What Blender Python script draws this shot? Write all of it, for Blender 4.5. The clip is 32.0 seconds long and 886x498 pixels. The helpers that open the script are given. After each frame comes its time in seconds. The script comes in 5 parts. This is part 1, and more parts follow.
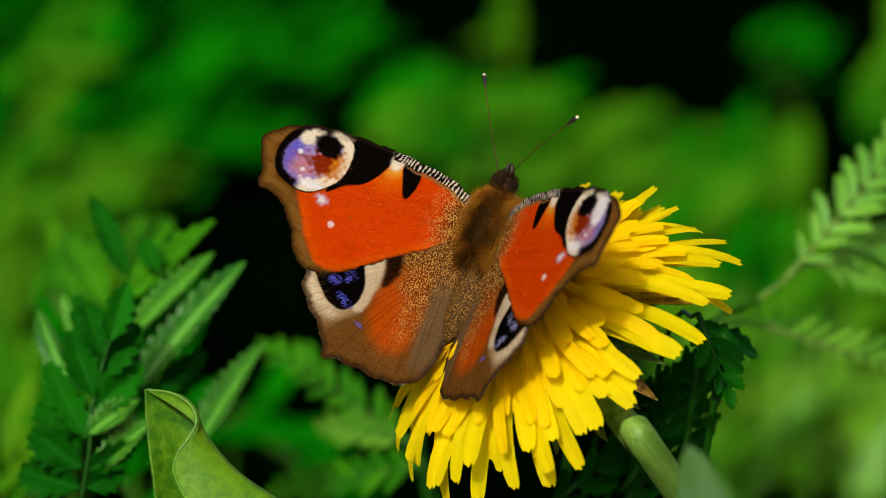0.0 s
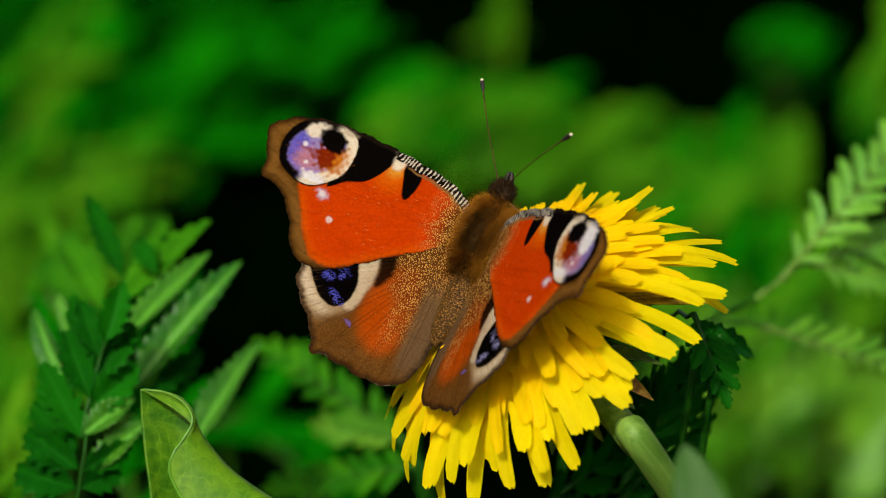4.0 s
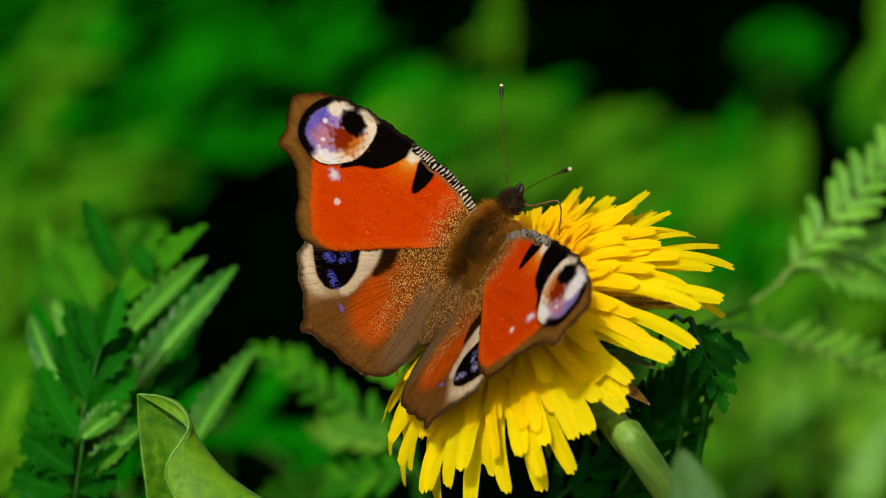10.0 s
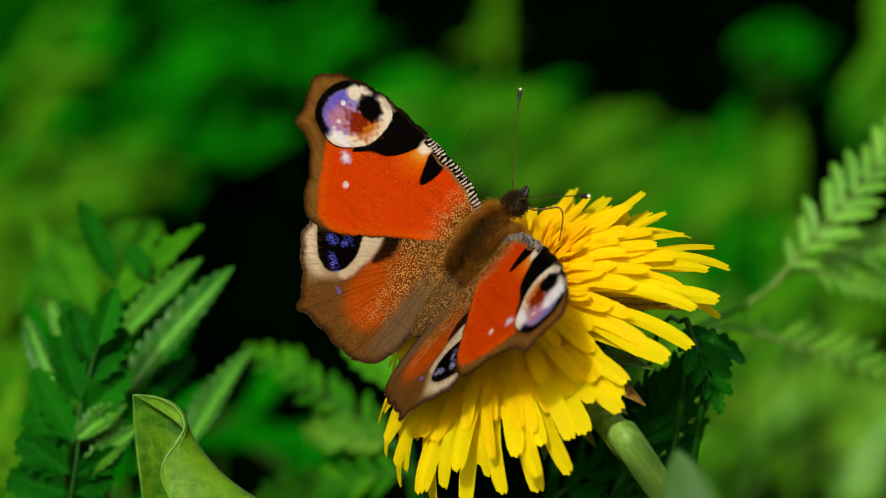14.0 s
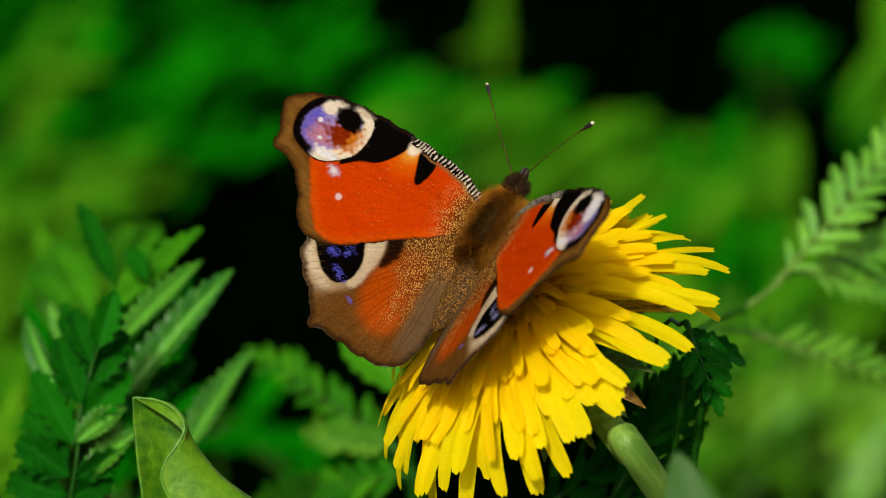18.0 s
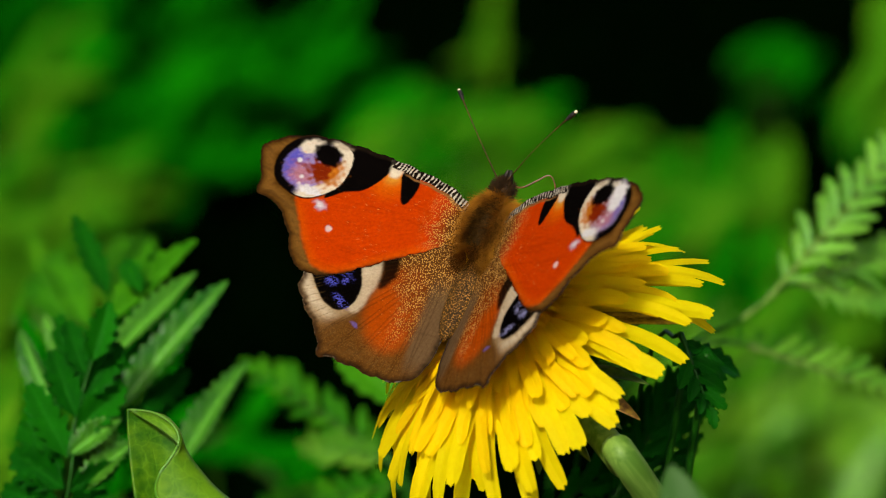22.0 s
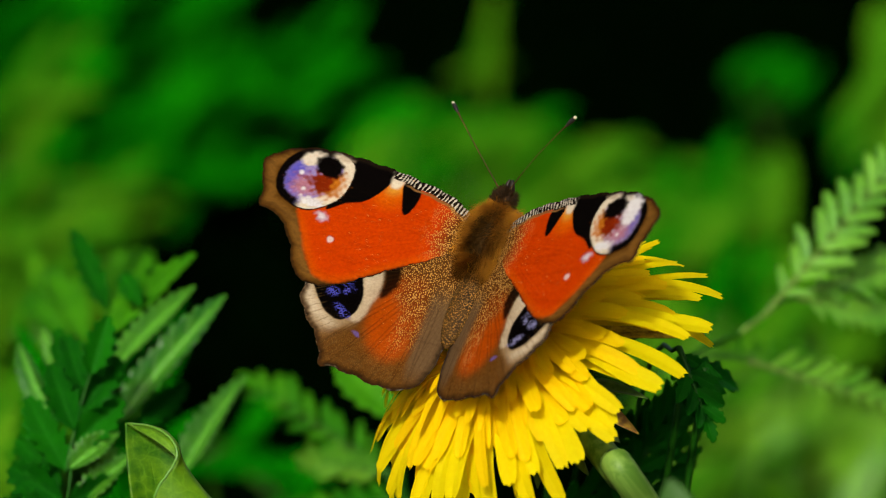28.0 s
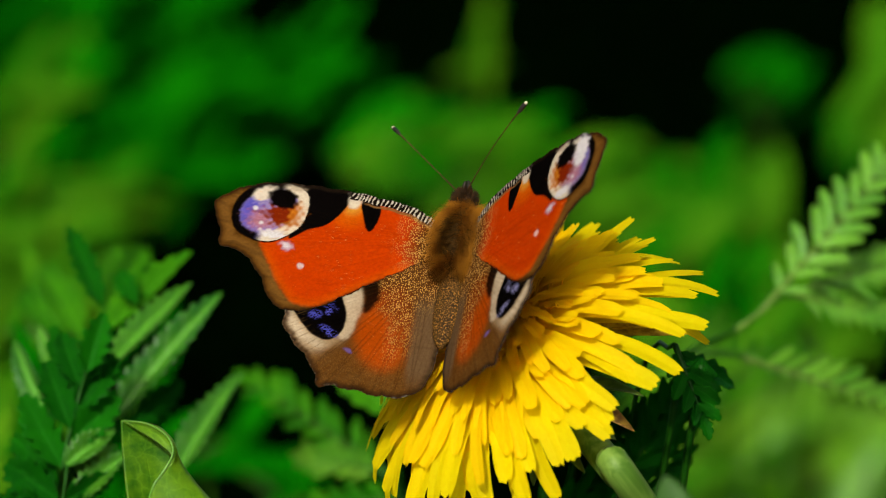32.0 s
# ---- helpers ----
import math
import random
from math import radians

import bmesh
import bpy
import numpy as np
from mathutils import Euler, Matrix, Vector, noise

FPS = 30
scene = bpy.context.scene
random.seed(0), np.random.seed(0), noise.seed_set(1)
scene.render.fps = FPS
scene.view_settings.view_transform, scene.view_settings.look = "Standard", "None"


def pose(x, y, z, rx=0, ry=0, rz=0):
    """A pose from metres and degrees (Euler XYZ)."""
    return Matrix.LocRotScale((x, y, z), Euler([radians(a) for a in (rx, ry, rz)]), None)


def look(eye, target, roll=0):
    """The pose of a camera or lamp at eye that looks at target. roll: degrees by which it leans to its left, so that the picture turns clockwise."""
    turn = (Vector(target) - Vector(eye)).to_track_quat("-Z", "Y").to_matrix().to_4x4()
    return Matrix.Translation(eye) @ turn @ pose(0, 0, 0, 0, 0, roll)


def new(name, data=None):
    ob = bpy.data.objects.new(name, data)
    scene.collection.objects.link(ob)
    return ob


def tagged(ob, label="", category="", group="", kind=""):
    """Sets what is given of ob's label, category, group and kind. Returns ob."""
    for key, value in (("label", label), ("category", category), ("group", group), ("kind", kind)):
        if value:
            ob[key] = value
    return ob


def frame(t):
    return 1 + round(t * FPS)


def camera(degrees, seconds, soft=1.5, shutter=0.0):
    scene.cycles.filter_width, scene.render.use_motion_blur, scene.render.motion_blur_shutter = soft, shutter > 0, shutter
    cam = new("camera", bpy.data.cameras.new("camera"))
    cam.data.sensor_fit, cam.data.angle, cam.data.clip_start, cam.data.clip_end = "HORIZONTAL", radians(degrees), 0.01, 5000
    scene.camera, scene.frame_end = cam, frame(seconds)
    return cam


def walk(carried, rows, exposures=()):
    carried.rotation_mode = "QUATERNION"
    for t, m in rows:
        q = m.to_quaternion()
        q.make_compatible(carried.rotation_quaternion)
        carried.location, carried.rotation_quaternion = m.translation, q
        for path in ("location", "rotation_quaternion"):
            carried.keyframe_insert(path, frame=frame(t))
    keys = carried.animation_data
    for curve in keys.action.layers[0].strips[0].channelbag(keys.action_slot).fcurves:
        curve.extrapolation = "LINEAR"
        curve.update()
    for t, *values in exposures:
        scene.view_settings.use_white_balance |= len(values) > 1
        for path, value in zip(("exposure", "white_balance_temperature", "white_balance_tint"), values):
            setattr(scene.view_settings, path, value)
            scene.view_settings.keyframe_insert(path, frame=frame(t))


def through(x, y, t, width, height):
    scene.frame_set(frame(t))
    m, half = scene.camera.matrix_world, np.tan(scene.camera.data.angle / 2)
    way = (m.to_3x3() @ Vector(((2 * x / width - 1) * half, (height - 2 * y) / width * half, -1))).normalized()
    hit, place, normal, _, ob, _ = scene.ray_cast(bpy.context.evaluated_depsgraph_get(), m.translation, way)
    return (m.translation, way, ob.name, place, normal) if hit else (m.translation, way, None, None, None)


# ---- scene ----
# A peacock-patterned butterfly on a dandelion among toothed herbs. Metres, z up; small sizes are given in millimetres (MM).
MM = 0.001
cam = camera(16, 32.0, soft=0.9)
cam.data.dof.use_dof = True
cam.data.dof.focus_distance = 0.421
cam.data.dof.aperture_fstop = 16.5
STAND = look((0.0, -0.41082, 0.33732), (0, 0, 0.25))
# seconds, turn to the side and turn upward in degrees
PAN = [
    (0, 0.000, 0.000), (0.5, -0.046, 0.000), (1, -0.061, -0.016), (1.5, -0.076, -0.028), (2, -0.077, -0.030),
    (2.5, -0.080, -0.030), (3, -0.082, -0.029), (3.5, -0.080, -0.014), (5.5, -0.075, 0.020), (6, -0.080, 0.036),
    (6.5, -0.096, 0.047), (7, -0.106, 0.047), (7.5, -0.108, 0.047), (8, -0.092, 0.044), (8.5, -0.107, 0.058),
    (9, -0.122, 0.076), (9.5, -0.139, 0.078), (10, -0.139, 0.081), (10.5, -0.127, 0.110), (11, -0.110, 0.109),
    (11.5, -0.121, 0.094), (12, -0.124, 0.076), (12.5, -0.154, 0.061), (13, -0.171, 0.065), (13.5, -0.202, 0.078),
    (14, -0.216, 0.094), (14.5, -0.222, 0.110), (16.5, -0.202, 0.107), (17, -0.218, 0.111), (17.5, -0.205, 0.122),
    (18, -0.219, 0.142), (18.5, -0.250, 0.154), (19, -0.233, 0.175), (19.5, -0.234, 0.184), (20, -0.223, 0.202),
    (20.5, -0.252, 0.210), (21, -0.266, 0.266), (21.5, -0.300, 0.298), (22, -0.317, 0.358), (22.5, -0.328, 0.415),
    (23, -0.311, 0.472), (23.5, -0.312, 0.489), (24, -0.283, 0.505), (24.5, -0.283, 0.531), (25, -0.283, 0.546),
    (25.5, -0.282, 0.566), (27.5, -0.346, 0.598), (28, -0.346, 0.610), (28.5, -0.377, 0.610), (29, -0.379, 0.601),
    (29.5, -0.396, 0.593), (30, -0.409, 0.594), (30.5, -0.424, 0.593), (31, -0.410, 0.577), (31.5, -0.419, 0.577),
    (32, -0.420, 0.563),
]

walk(cam, [(t, STAND @ pose(0, 0, 0, up, side, 0)) for t, side, up in PAN], exposures=[(0.0, 0.25)])

# ---- light ----
SUN_FROM = Vector((-0.20, -0.74, 0.66)).normalized()
world = bpy.data.worlds.new("world")
scene.world = world
world.use_nodes = True
nt = world.node_tree
sky = nt.nodes.new("ShaderNodeTexSky")
sky.sky_type = "NISHITA"
sky.sun_disc = False
sky.air_density, sky.dust_density, sky.ozone_density = 0.4, 5.0, 0.2
sky.sun_elevation = math.asin(SUN_FROM.z)
sky.sun_rotation = math.atan2(SUN_FROM.x, SUN_FROM.y)
nt.links.new(sky.outputs["Color"], nt.nodes["Background"].inputs["Color"])
nt.nodes["Background"].inputs["Strength"].default_value = 0.14
sun_data = bpy.data.lights.new("sun", "SUN")
sun_data.energy = 3.35
sun_data.angle = radians(3.5)
sun_data.color = (1.0, 0.95, 0.86)
sun = new("sun", sun_data)
sun.matrix_world = look(SUN_FROM * 3, (0, 0, 0.2))


# ---- materials ----
class Nodes:
    """A node material: short calls for the nodes used below."""

    def __init__(self, name, rough=0.5, spec=0.5):
        self.mat = bpy.data.materials.new(name)
        self.mat.use_nodes = True
        self.t = self.mat.node_tree
        self.b = self.t.nodes["Principled BSDF"]
        self.b.inputs["Roughness"].default_value = rough
        self.b.inputs["Specular IOR Level"].default_value = spec

    def add(self, kind, **inputs):
        n = self.t.nodes.new(kind)
        for k, v in inputs.items():
            self.plug(n.inputs[k.replace("_", " ")], v)
        return n

    def plug(self, socket, v):
        if isinstance(v, bpy.types.NodeSocket):
            self.t.links.new(v, socket)
        else:
            socket.default_value = v

    def coords(self, out="Object"):
        return self.t.nodes.new("ShaderNodeTexCoord").outputs[out]

    def noise(self, vec, scale, detail=3.0, rough=0.55):
        return self.add("ShaderNodeTexNoise", Vector=vec, Scale=scale, Detail=detail, Roughness=rough).outputs["Fac"]

    def ramp(self, fac, a, b):
        n = self.add("ShaderNodeMapRange", Value=fac)
        n.inputs["From Min"].default_value, n.inputs["From Max"].default_value = a, b
        n.interpolation_type = "SMOOTHSTEP"
        return n.outputs["Result"]

    def math(self, op, a, b=0.0):
        n = self.t.nodes.new("ShaderNodeMath")
        n.operation = op
        self.plug(n.inputs[0], a)
        self.plug(n.inputs[1], b)
        return n.outputs[0]

    def mix(self, fac, a, b, blend="MIX"):
        n = self.t.nodes.new("ShaderNodeMix")
        n.data_type, n.blend_type = "RGBA", blend
        self.plug(n.inputs[0], fac)
        self.plug(n.inputs[6], a if isinstance(a, bpy.types.NodeSocket) else (*a, 1))
        self.plug(n.inputs[7], b if isinstance(b, bpy.types.NodeSocket) else (*b, 1))
        return n.outputs[2]

    def colour(self, c):
        self.plug(self.b.inputs["Base Color"], c if isinstance(c, bpy.types.NodeSocket) else (*c, 1))
        return self

    def bump(self, height, strength=0.3, distance=0.0002):
        n = self.add("ShaderNodeBump", Height=height, Strength=strength, Distance=distance)
        self.t.links.new(n.outputs[0], self.b.inputs["Normal"])
        return self

    def random(self):
        return self.t.nodes.new("ShaderNodeObjectInfo").outputs["Random"]

    def through_light(self, colour, amount):
        """Lets a thin blade glow with the light that falls on its far side."""
        tr = self.t.nodes.new("ShaderNodeBsdfTranslucent")
        self.plug(tr.inputs["Color"], colour if isinstance(colour, bpy.types.NodeSocket) else (*colour, 1))
        m = self.t.nodes.new("ShaderNodeMixShader")
        m.inputs[0].default_value = amount
        self.t.links.new(self.b.outputs[0], m.inputs[1])
        self.t.links.new(tr.outputs[0], m.inputs[2])
        self.t.links.new(m.outputs[0], self.t.nodes["Material Output"].inputs["Surface"])
        return self


def leaf_material(name, dark, light, rough=0.42, through=0.25, vein=0.5, fine=900.0, spec=0.45, ribs=60.0, relief=0.0006, patch=130.0, net=0.0, rib_or_shine_width=0.05):
    """A green blade: uneven colour, paler midrib and side veins from the blade's own coordinates (UV: u across, v
    along). A broad midrib band paints a sunlit stripe.
    """
    n = Nodes(name, rough, spec)
    ob = n.coords()
    uv = n.coords("UV")
    sep = n.add("ShaderNodeSeparateXYZ", Vector=uv)
    across = n.math("ABSOLUTE", n.math("SUBTRACT", sep.outputs[0], 0.5))
    rib = n.ramp(across, rib_or_shine_width, 0.0)
    slant = n.math("SUBTRACT", sep.outputs[1], n.math("MULTIPLY", across, 0.35))
    wave = n.math("SINE", n.math("MULTIPLY", slant, ribs))
    side = n.ramp(wave, 0.80, 1.0)
    blotch = n.noise(ob, patch, 3.0)
    grain = n.noise(ob, fine, 4.0)
    base = n.mix(n.ramp(n.math("ADD", n.math("MULTIPLY", blotch, 0.7), n.math("MULTIPLY", n.random(), 0.35)), 0.30, 0.75), dark, light)
    base = n.mix(n.math("MULTIPLY", n.ramp(grain, 0.45, 0.75), 0.25), base, tuple(c * 1.5 for c in light))
    pale = tuple(min(1, c * 1.7 + 0.01) for c in light)
    base = n.mix(n.math("MULTIPLY", n.math("MAXIMUM", rib, n.math("MULTIPLY", side, 0.45)), vein), base, pale)
    if net:
        warp = n.add("ShaderNodeTexNoise", Vector=ob, Scale=net * 0.8)
        bent = n.mix(0.0022, ob, warp.outputs["Color"], "ADD")
        cells = n.add("ShaderNodeTexVoronoi", Vector=bent, Scale=net)
        cells.feature = "DISTANCE_TO_EDGE"
        base = n.mix(n.math("MULTIPLY", n.ramp(cells.outputs["Distance"], 0.06, 0.0), 0.20), base, pale)
    n.colour(base)
    n.bump(n.math("ADD", n.math("MULTIPLY", n.math("MAXIMUM", rib, side), -0.8), n.math("MULTIPLY", grain, 0.35)), 0.6, relief)
    if through:
        n.through_light(n.mix(0.5, base, tuple(min(1, c * 1.6) for c in light)), through)
    return n.mat


# darker copy of the leaf green, for leaflets on the shaded side
LEAF_SHADED = leaf_material("leaf_shaded", (0.001136, 0.0568, 0.000426), (0.00568, 0.1207, 0.000852), 0.50, 0.35, 0.35, spec=0.06)
# the wide pale midrib band and strong veins paint sunlit stripes and ridges
LEAF_MID = leaf_material("leaf_mid", (0.004, 0.075, 0.001), (0.042, 0.170, 0.004), 0.40, 0.18, 0.75, spec=0.38, ribs=44.0, relief=0.0006, patch=240.0, rib_or_shine_width=0.24)
LEAF_EDGE = leaf_material("leaf_edge", (0.008, 0.100, 0.0005), (0.040, 0.195, 0.0015), 0.50, 0.28, 0.6, spec=0.07, ribs=44.0, patch=200.0)
LEAF_GREY = leaf_material("leaf_grey", (0.016, 0.066, 0.005), (0.026, 0.084, 0.008), 0.5, 0.2, 0.0, spec=0.15, relief=0.00005)
LEAF_FRESH = leaf_material("leaf_fresh", (0.03195, 0.1562, 0.00213), (0.1065, 0.284, 0.0071), 0.40, 0.25, spec=0.25)
LEAF_SMOOTH = leaf_material("leaf_smooth", (0.010, 0.082, 0.0010), (0.088, 0.205, 0.0030), 0.46, 0.20, 0.06, 2200.0, 0.24, 23.0, 0.00004, 520.0, 400.0, 0.02)
LEAF_PALE = leaf_material("leaf_pale", (0.055, 0.23, 0.003), (0.135, 0.37, 0.016), 0.33, 0.32, 0.4, spec=0.80)
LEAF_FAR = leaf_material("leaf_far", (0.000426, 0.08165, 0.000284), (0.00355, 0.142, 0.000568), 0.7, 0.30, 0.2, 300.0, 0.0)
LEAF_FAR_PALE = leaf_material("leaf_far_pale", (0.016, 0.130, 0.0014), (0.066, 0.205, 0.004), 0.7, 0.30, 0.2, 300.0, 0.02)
# near-black green: the deep shade low in the thicket is put into this colour
LEAF_FAR_SHADED = leaf_material("leaf_far_shaded", (0.0001, 0.0008, 0.0001), (0.0002, 0.0020, 0.0001), 0.8, 0.20, 0.0, 300.0, 0.0)


def stem_material(name, a, b, rough=0.45):
    n = Nodes(name, rough, 0.15)
    ob = n.coords()
    streak = n.add("ShaderNodeMapping", Vector=ob, Scale=(1.0, 1.0, 0.05)).outputs[0]
    f = n.noise(streak, 900.0, 4.0)
    c = n.mix(n.ramp(f, 0.3, 0.7), a, b)
    n.colour(c).bump(f, 0.3, 0.0002)
    n.through_light(c, 0.12)
    return n.mat


STEM = stem_material("stem", (0.05325, 0.1278, 0.01136), (0.1278, 0.2272, 0.0355))
RACHIS = stem_material("rachis", (0.0142, 0.0781, 0.00284), (0.0426, 0.142, 0.0071))


def petal_material(name, light, mid, deep, root_share):
    n = Nodes(name, 0.6, 0.05)
    ob = n.coords()
    streak = n.add("ShaderNodeMapping", Vector=ob, Scale=(1.0, 0.06, 1.0)).outputs[0]
    f = n.noise(streak, 2600.0, 3.0)
    big = n.noise(ob, 160.0, 2.0)
    sep = n.add("ShaderNodeSeparateXYZ", Vector=n.coords("UV"))
    root = n.ramp(sep.outputs[1], 0.65, 0.0)
    c = n.mix(n.ramp(f, 0.35, 0.7), mid, light)
    c = n.mix(n.math("MULTIPLY", n.ramp(big, 0.4, 0.7), 0.4), c, light)
    c = n.mix(n.math("MULTIPLY", n.random(), 0.30), c, deep)
    c = n.mix(n.math("MULTIPLY", root, root_share), c, (0.88, 0.42, 0.001))
    n.colour(c).bump(f, 0.14, 0.0002)
    n.through_light(c, 0.58)
    return n.mat


PETAL = petal_material("petal", (0.80, 0.70, 0.001), (0.78, 0.65, 0.001), (0.79, 0.585, 0.001), 0.55)
PETAL_MID = petal_material("petal_mid", (0.85, 0.66, 0.001), (0.84, 0.61, 0.001), (0.84, 0.54, 0.001), 0.55)
PETAL_INNER = petal_material("petal_inner", (0.87, 0.61, 0.001), (0.86, 0.56, 0.001), (0.86, 0.49, 0.001), 0.4)


def simple(name, a, b, scale, rough=0.6, spec=0.3, through=0.0):
    n = Nodes(name, rough, spec)
    f = n.noise(n.coords(), scale, 4.0)
    c = n.mix(n.ramp(f, 0.35, 0.65), a, b)
    n.colour(c).bump(f, 0.4, 0.0002)
    if through:
        n.through_light(c, through)
    return n.mat


BRACT = simple("bract", (0.0213, 0.0639, 0.00426), (0.06035, 0.1136, 0.00994), 700.0, 0.5, 0.3, 0.1)
BRACT_BROWN = simple("bract_brown", (0.1136, 0.05325, 0.00568), (0.2982, 0.1775, 0.0142), 900.0, 0.6, 0.3, 0.1)
SPENT = simple("spent_floret", (0.26, 0.165, 0.008), (0.46, 0.32, 0.015), 900.0, 0.6, 0.2, 0.3)
FUR_BROWN = simple("fur_brown", (0.1917, 0.07455, 0.00426), (0.355, 0.1491, 0.00994), 500.0, 0.8, 0.1)
BODY = simple("body_scales", (0.016, 0.008, 0.0012), (0.045, 0.022, 0.003), 2600.0, 0.7, 0.05)


def flecked_material():
    """Dark skin under loose golden scales."""
    n = Nodes("body_flecks", 0.65, 0.08)
    ob = n.coords()
    f = n.noise(ob, 5200.0, 2.0, 0.6)
    c = n.mix(n.ramp(n.noise(ob, 900.0, 3.0), 0.35, 0.65), (0.01562, 0.00781, 0.00142), (0.0426, 0.01988, 0.00284))
    n.colour(n.mix(n.ramp(f, 0.55, 0.61), c, (0.2414, 0.1172, 0.0213))).bump(f, 0.5, 0.0002)
    return n.mat


FLECKS = flecked_material()
FUR_MID = simple("fur_mid", (0.060, 0.028, 0.003), (0.150, 0.070, 0.008), 900.0, 0.8, 0.08)
FUR_DARK = simple("fur_dark", (0.01136, 0.00639, 0.00213), (0.03905, 0.01846, 0.00497), 1800.0, 0.7, 0.12)
HORN = simple("horn", (0.00426, 0.00355, 0.00284), (0.0142, 0.00994, 0.00568), 1500.0, 0.55, 0.25)
AMBER_DARK = simple("amber_dark", (0.020, 0.010, 0.002), (0.060, 0.030, 0.006), 1500.0, 0.6, 0.1)
AMBER = simple("amber", (0.0639, 0.02485, 0.00426), (0.1207, 0.0497, 0.01065), 1500.0, 0.4, 0.5)
PALE_TIP = simple("pale_tip", (0.497, 0.426, 0.2485), (0.6035, 0.5325, 0.355), 2500.0, 0.5, 0.3)
UNDERWING = simple("underwing", (0.00568, 0.00426, 0.00355), (0.0284, 0.0213, 0.01562), 700.0, 0.7, 0.2)
# soil darkened to near black in place of the shade under the herbs
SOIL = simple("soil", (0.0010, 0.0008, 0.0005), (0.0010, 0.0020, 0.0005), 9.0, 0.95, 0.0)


def wing_material():
    """Scales on a wing: the pattern lies in the point colours, the loose golden scales and the wear are added here."""
    n = Nodes("wing_scales", 0.7, 0.0)
    col = n.t.nodes.new("ShaderNodeAttribute")
    col.attribute_name = "pattern"
    dust = n.t.nodes.new("ShaderNodeAttribute")
    dust.attribute_name = "dust"
    ob = n.coords()
    fine = n.noise(ob, 10500.0, 2.0, 0.6)
    clump = n.noise(ob, 700.0, 2.0)
    scales = n.add("ShaderNodeTexVoronoi", Vector=n.add("ShaderNodeMapping", Vector=ob, Scale=(1.0, 0.62, 1.0), Rotation=(0, 0, 0.3)).outputs[0], Scale=6000.0).outputs["Distance"]
    speck = n.ramp(n.math("SUBTRACT", scales, n.math("MULTIPLY", clump, 0.45)), 0.23, 0.09)
    c = n.mix(n.math("MULTIPLY", speck, dust.outputs["Fac"]), col.outputs["Color"], (0.31, 0.170, 0.042))
    c = n.mix(n.math("MULTIPLY", n.ramp(n.noise(ob, 420.0, 4.0), 0.35, 0.75), 0.30), c, (0.9, 0.9, 0.9), "MULTIPLY")
    c = n.mix(n.ramp(n.noise(ob, 2600.0, 2.0), 0.30, 0.70), c, n.mix(1.0, c, (0.86, 0.85, 0.85), "MULTIPLY"))
    stretch = n.add("ShaderNodeMapping", Vector=ob, Scale=(0.5, 1.0, 1.0), Rotation=(0, 0, 0.5)).outputs[0]
    wear = n.math("MULTIPLY", n.ramp(n.noise(stretch, 2300.0, 6.0, 0.7), 0.60, 0.67), n.ramp(n.noise(ob, 170.0, 1.0), 0.38, 0.60))
    red = n.add("ShaderNodeSeparateColor", Color=col.outputs["Color"]).outputs[0]
    wear = n.math("MULTIPLY", wear, n.ramp(red, 0.05, 0.25))
    c = n.mix(n.math("MULTIPLY", wear, 0.38), c, (0.5112, 0.213, 0.0568))
    ray = n.add("ShaderNodeMapping", Vector=ob, Scale=(0.12, 1.0, 1.0), Rotation=(0, 0, 0.15)).outputs[0]
    c = n.mix(n.math("MULTIPLY", n.ramp(n.noise(ray, 900.0, 4.0, 0.6), 0.50, 0.72), 0.35), c, n.mix(1.0, c, (0.55, 0.50, 0.45), "MULTIPLY"))
    n.colour(c).bump(fine, 0.45, 0.00014)
    n.through_light(c, 0.10)
    return n.mat


WING = wing_material()


# ---- mesh helpers ----
def mesh_of(name, verts, faces, material, uvs=None, smooth=True):
    me = bpy.data.meshes.new(name)
    me.from_pydata([tuple(v) for v in verts], [], [tuple(f) for f in faces])
    me.materials.append(material)
    if uvs is not None:
        layer = me.uv_layers.new(name="UVMap")
        idx = np.empty(len(me.loops), dtype=np.int32)
        me.loops.foreach_get("vertex_index", idx)
        layer.data.foreach_set("uv", np.asarray(uvs, dtype=np.float32)[idx].ravel())
    if smooth:
        me.polygons.foreach_set("use_smooth", [True] * len(me.polygons))
    me.update()
    return me


def piece(name, me, parent=None, label="", m=None):
    ob = new(name, me)
    if parent is not None:
        ob.parent = parent
    if m is not None:
        ob.matrix_basis = m
    if label:
        ob["label"] = label
    return ob


def grid_faces(rows, cols, wrap=False):
    out = []
    for i in range(rows - 1):
        for j in range(cols if wrap else cols - 1):
            k = (j + 1) % cols
            out.append((i * cols + j, i * cols + k, (i + 1) * cols + k, (i + 1) * cols + j))
    return out


def smooth_line(points, per=8, closed=False):
    """Catmull-Rom through the points."""
    p = [Vector(q) for q in points]
    n = len(p)
    out = []
    for i in range(n if closed else n - 1):
        a, b, c, d = (p[(i + k) % n] if closed else p[min(max(i + k, 0), n - 1)] for k in (-1, 0, 1, 2))
        for s in range(per):
            t = s / per
            out.append(0.5 * (2 * b + (c - a) * t + (2 * a - 5 * b + 4 * c - d) * t * t + (3 * b - a - 3 * c + d) * t ** 3))
    if not closed:
        out.append(p[-1])
    return out


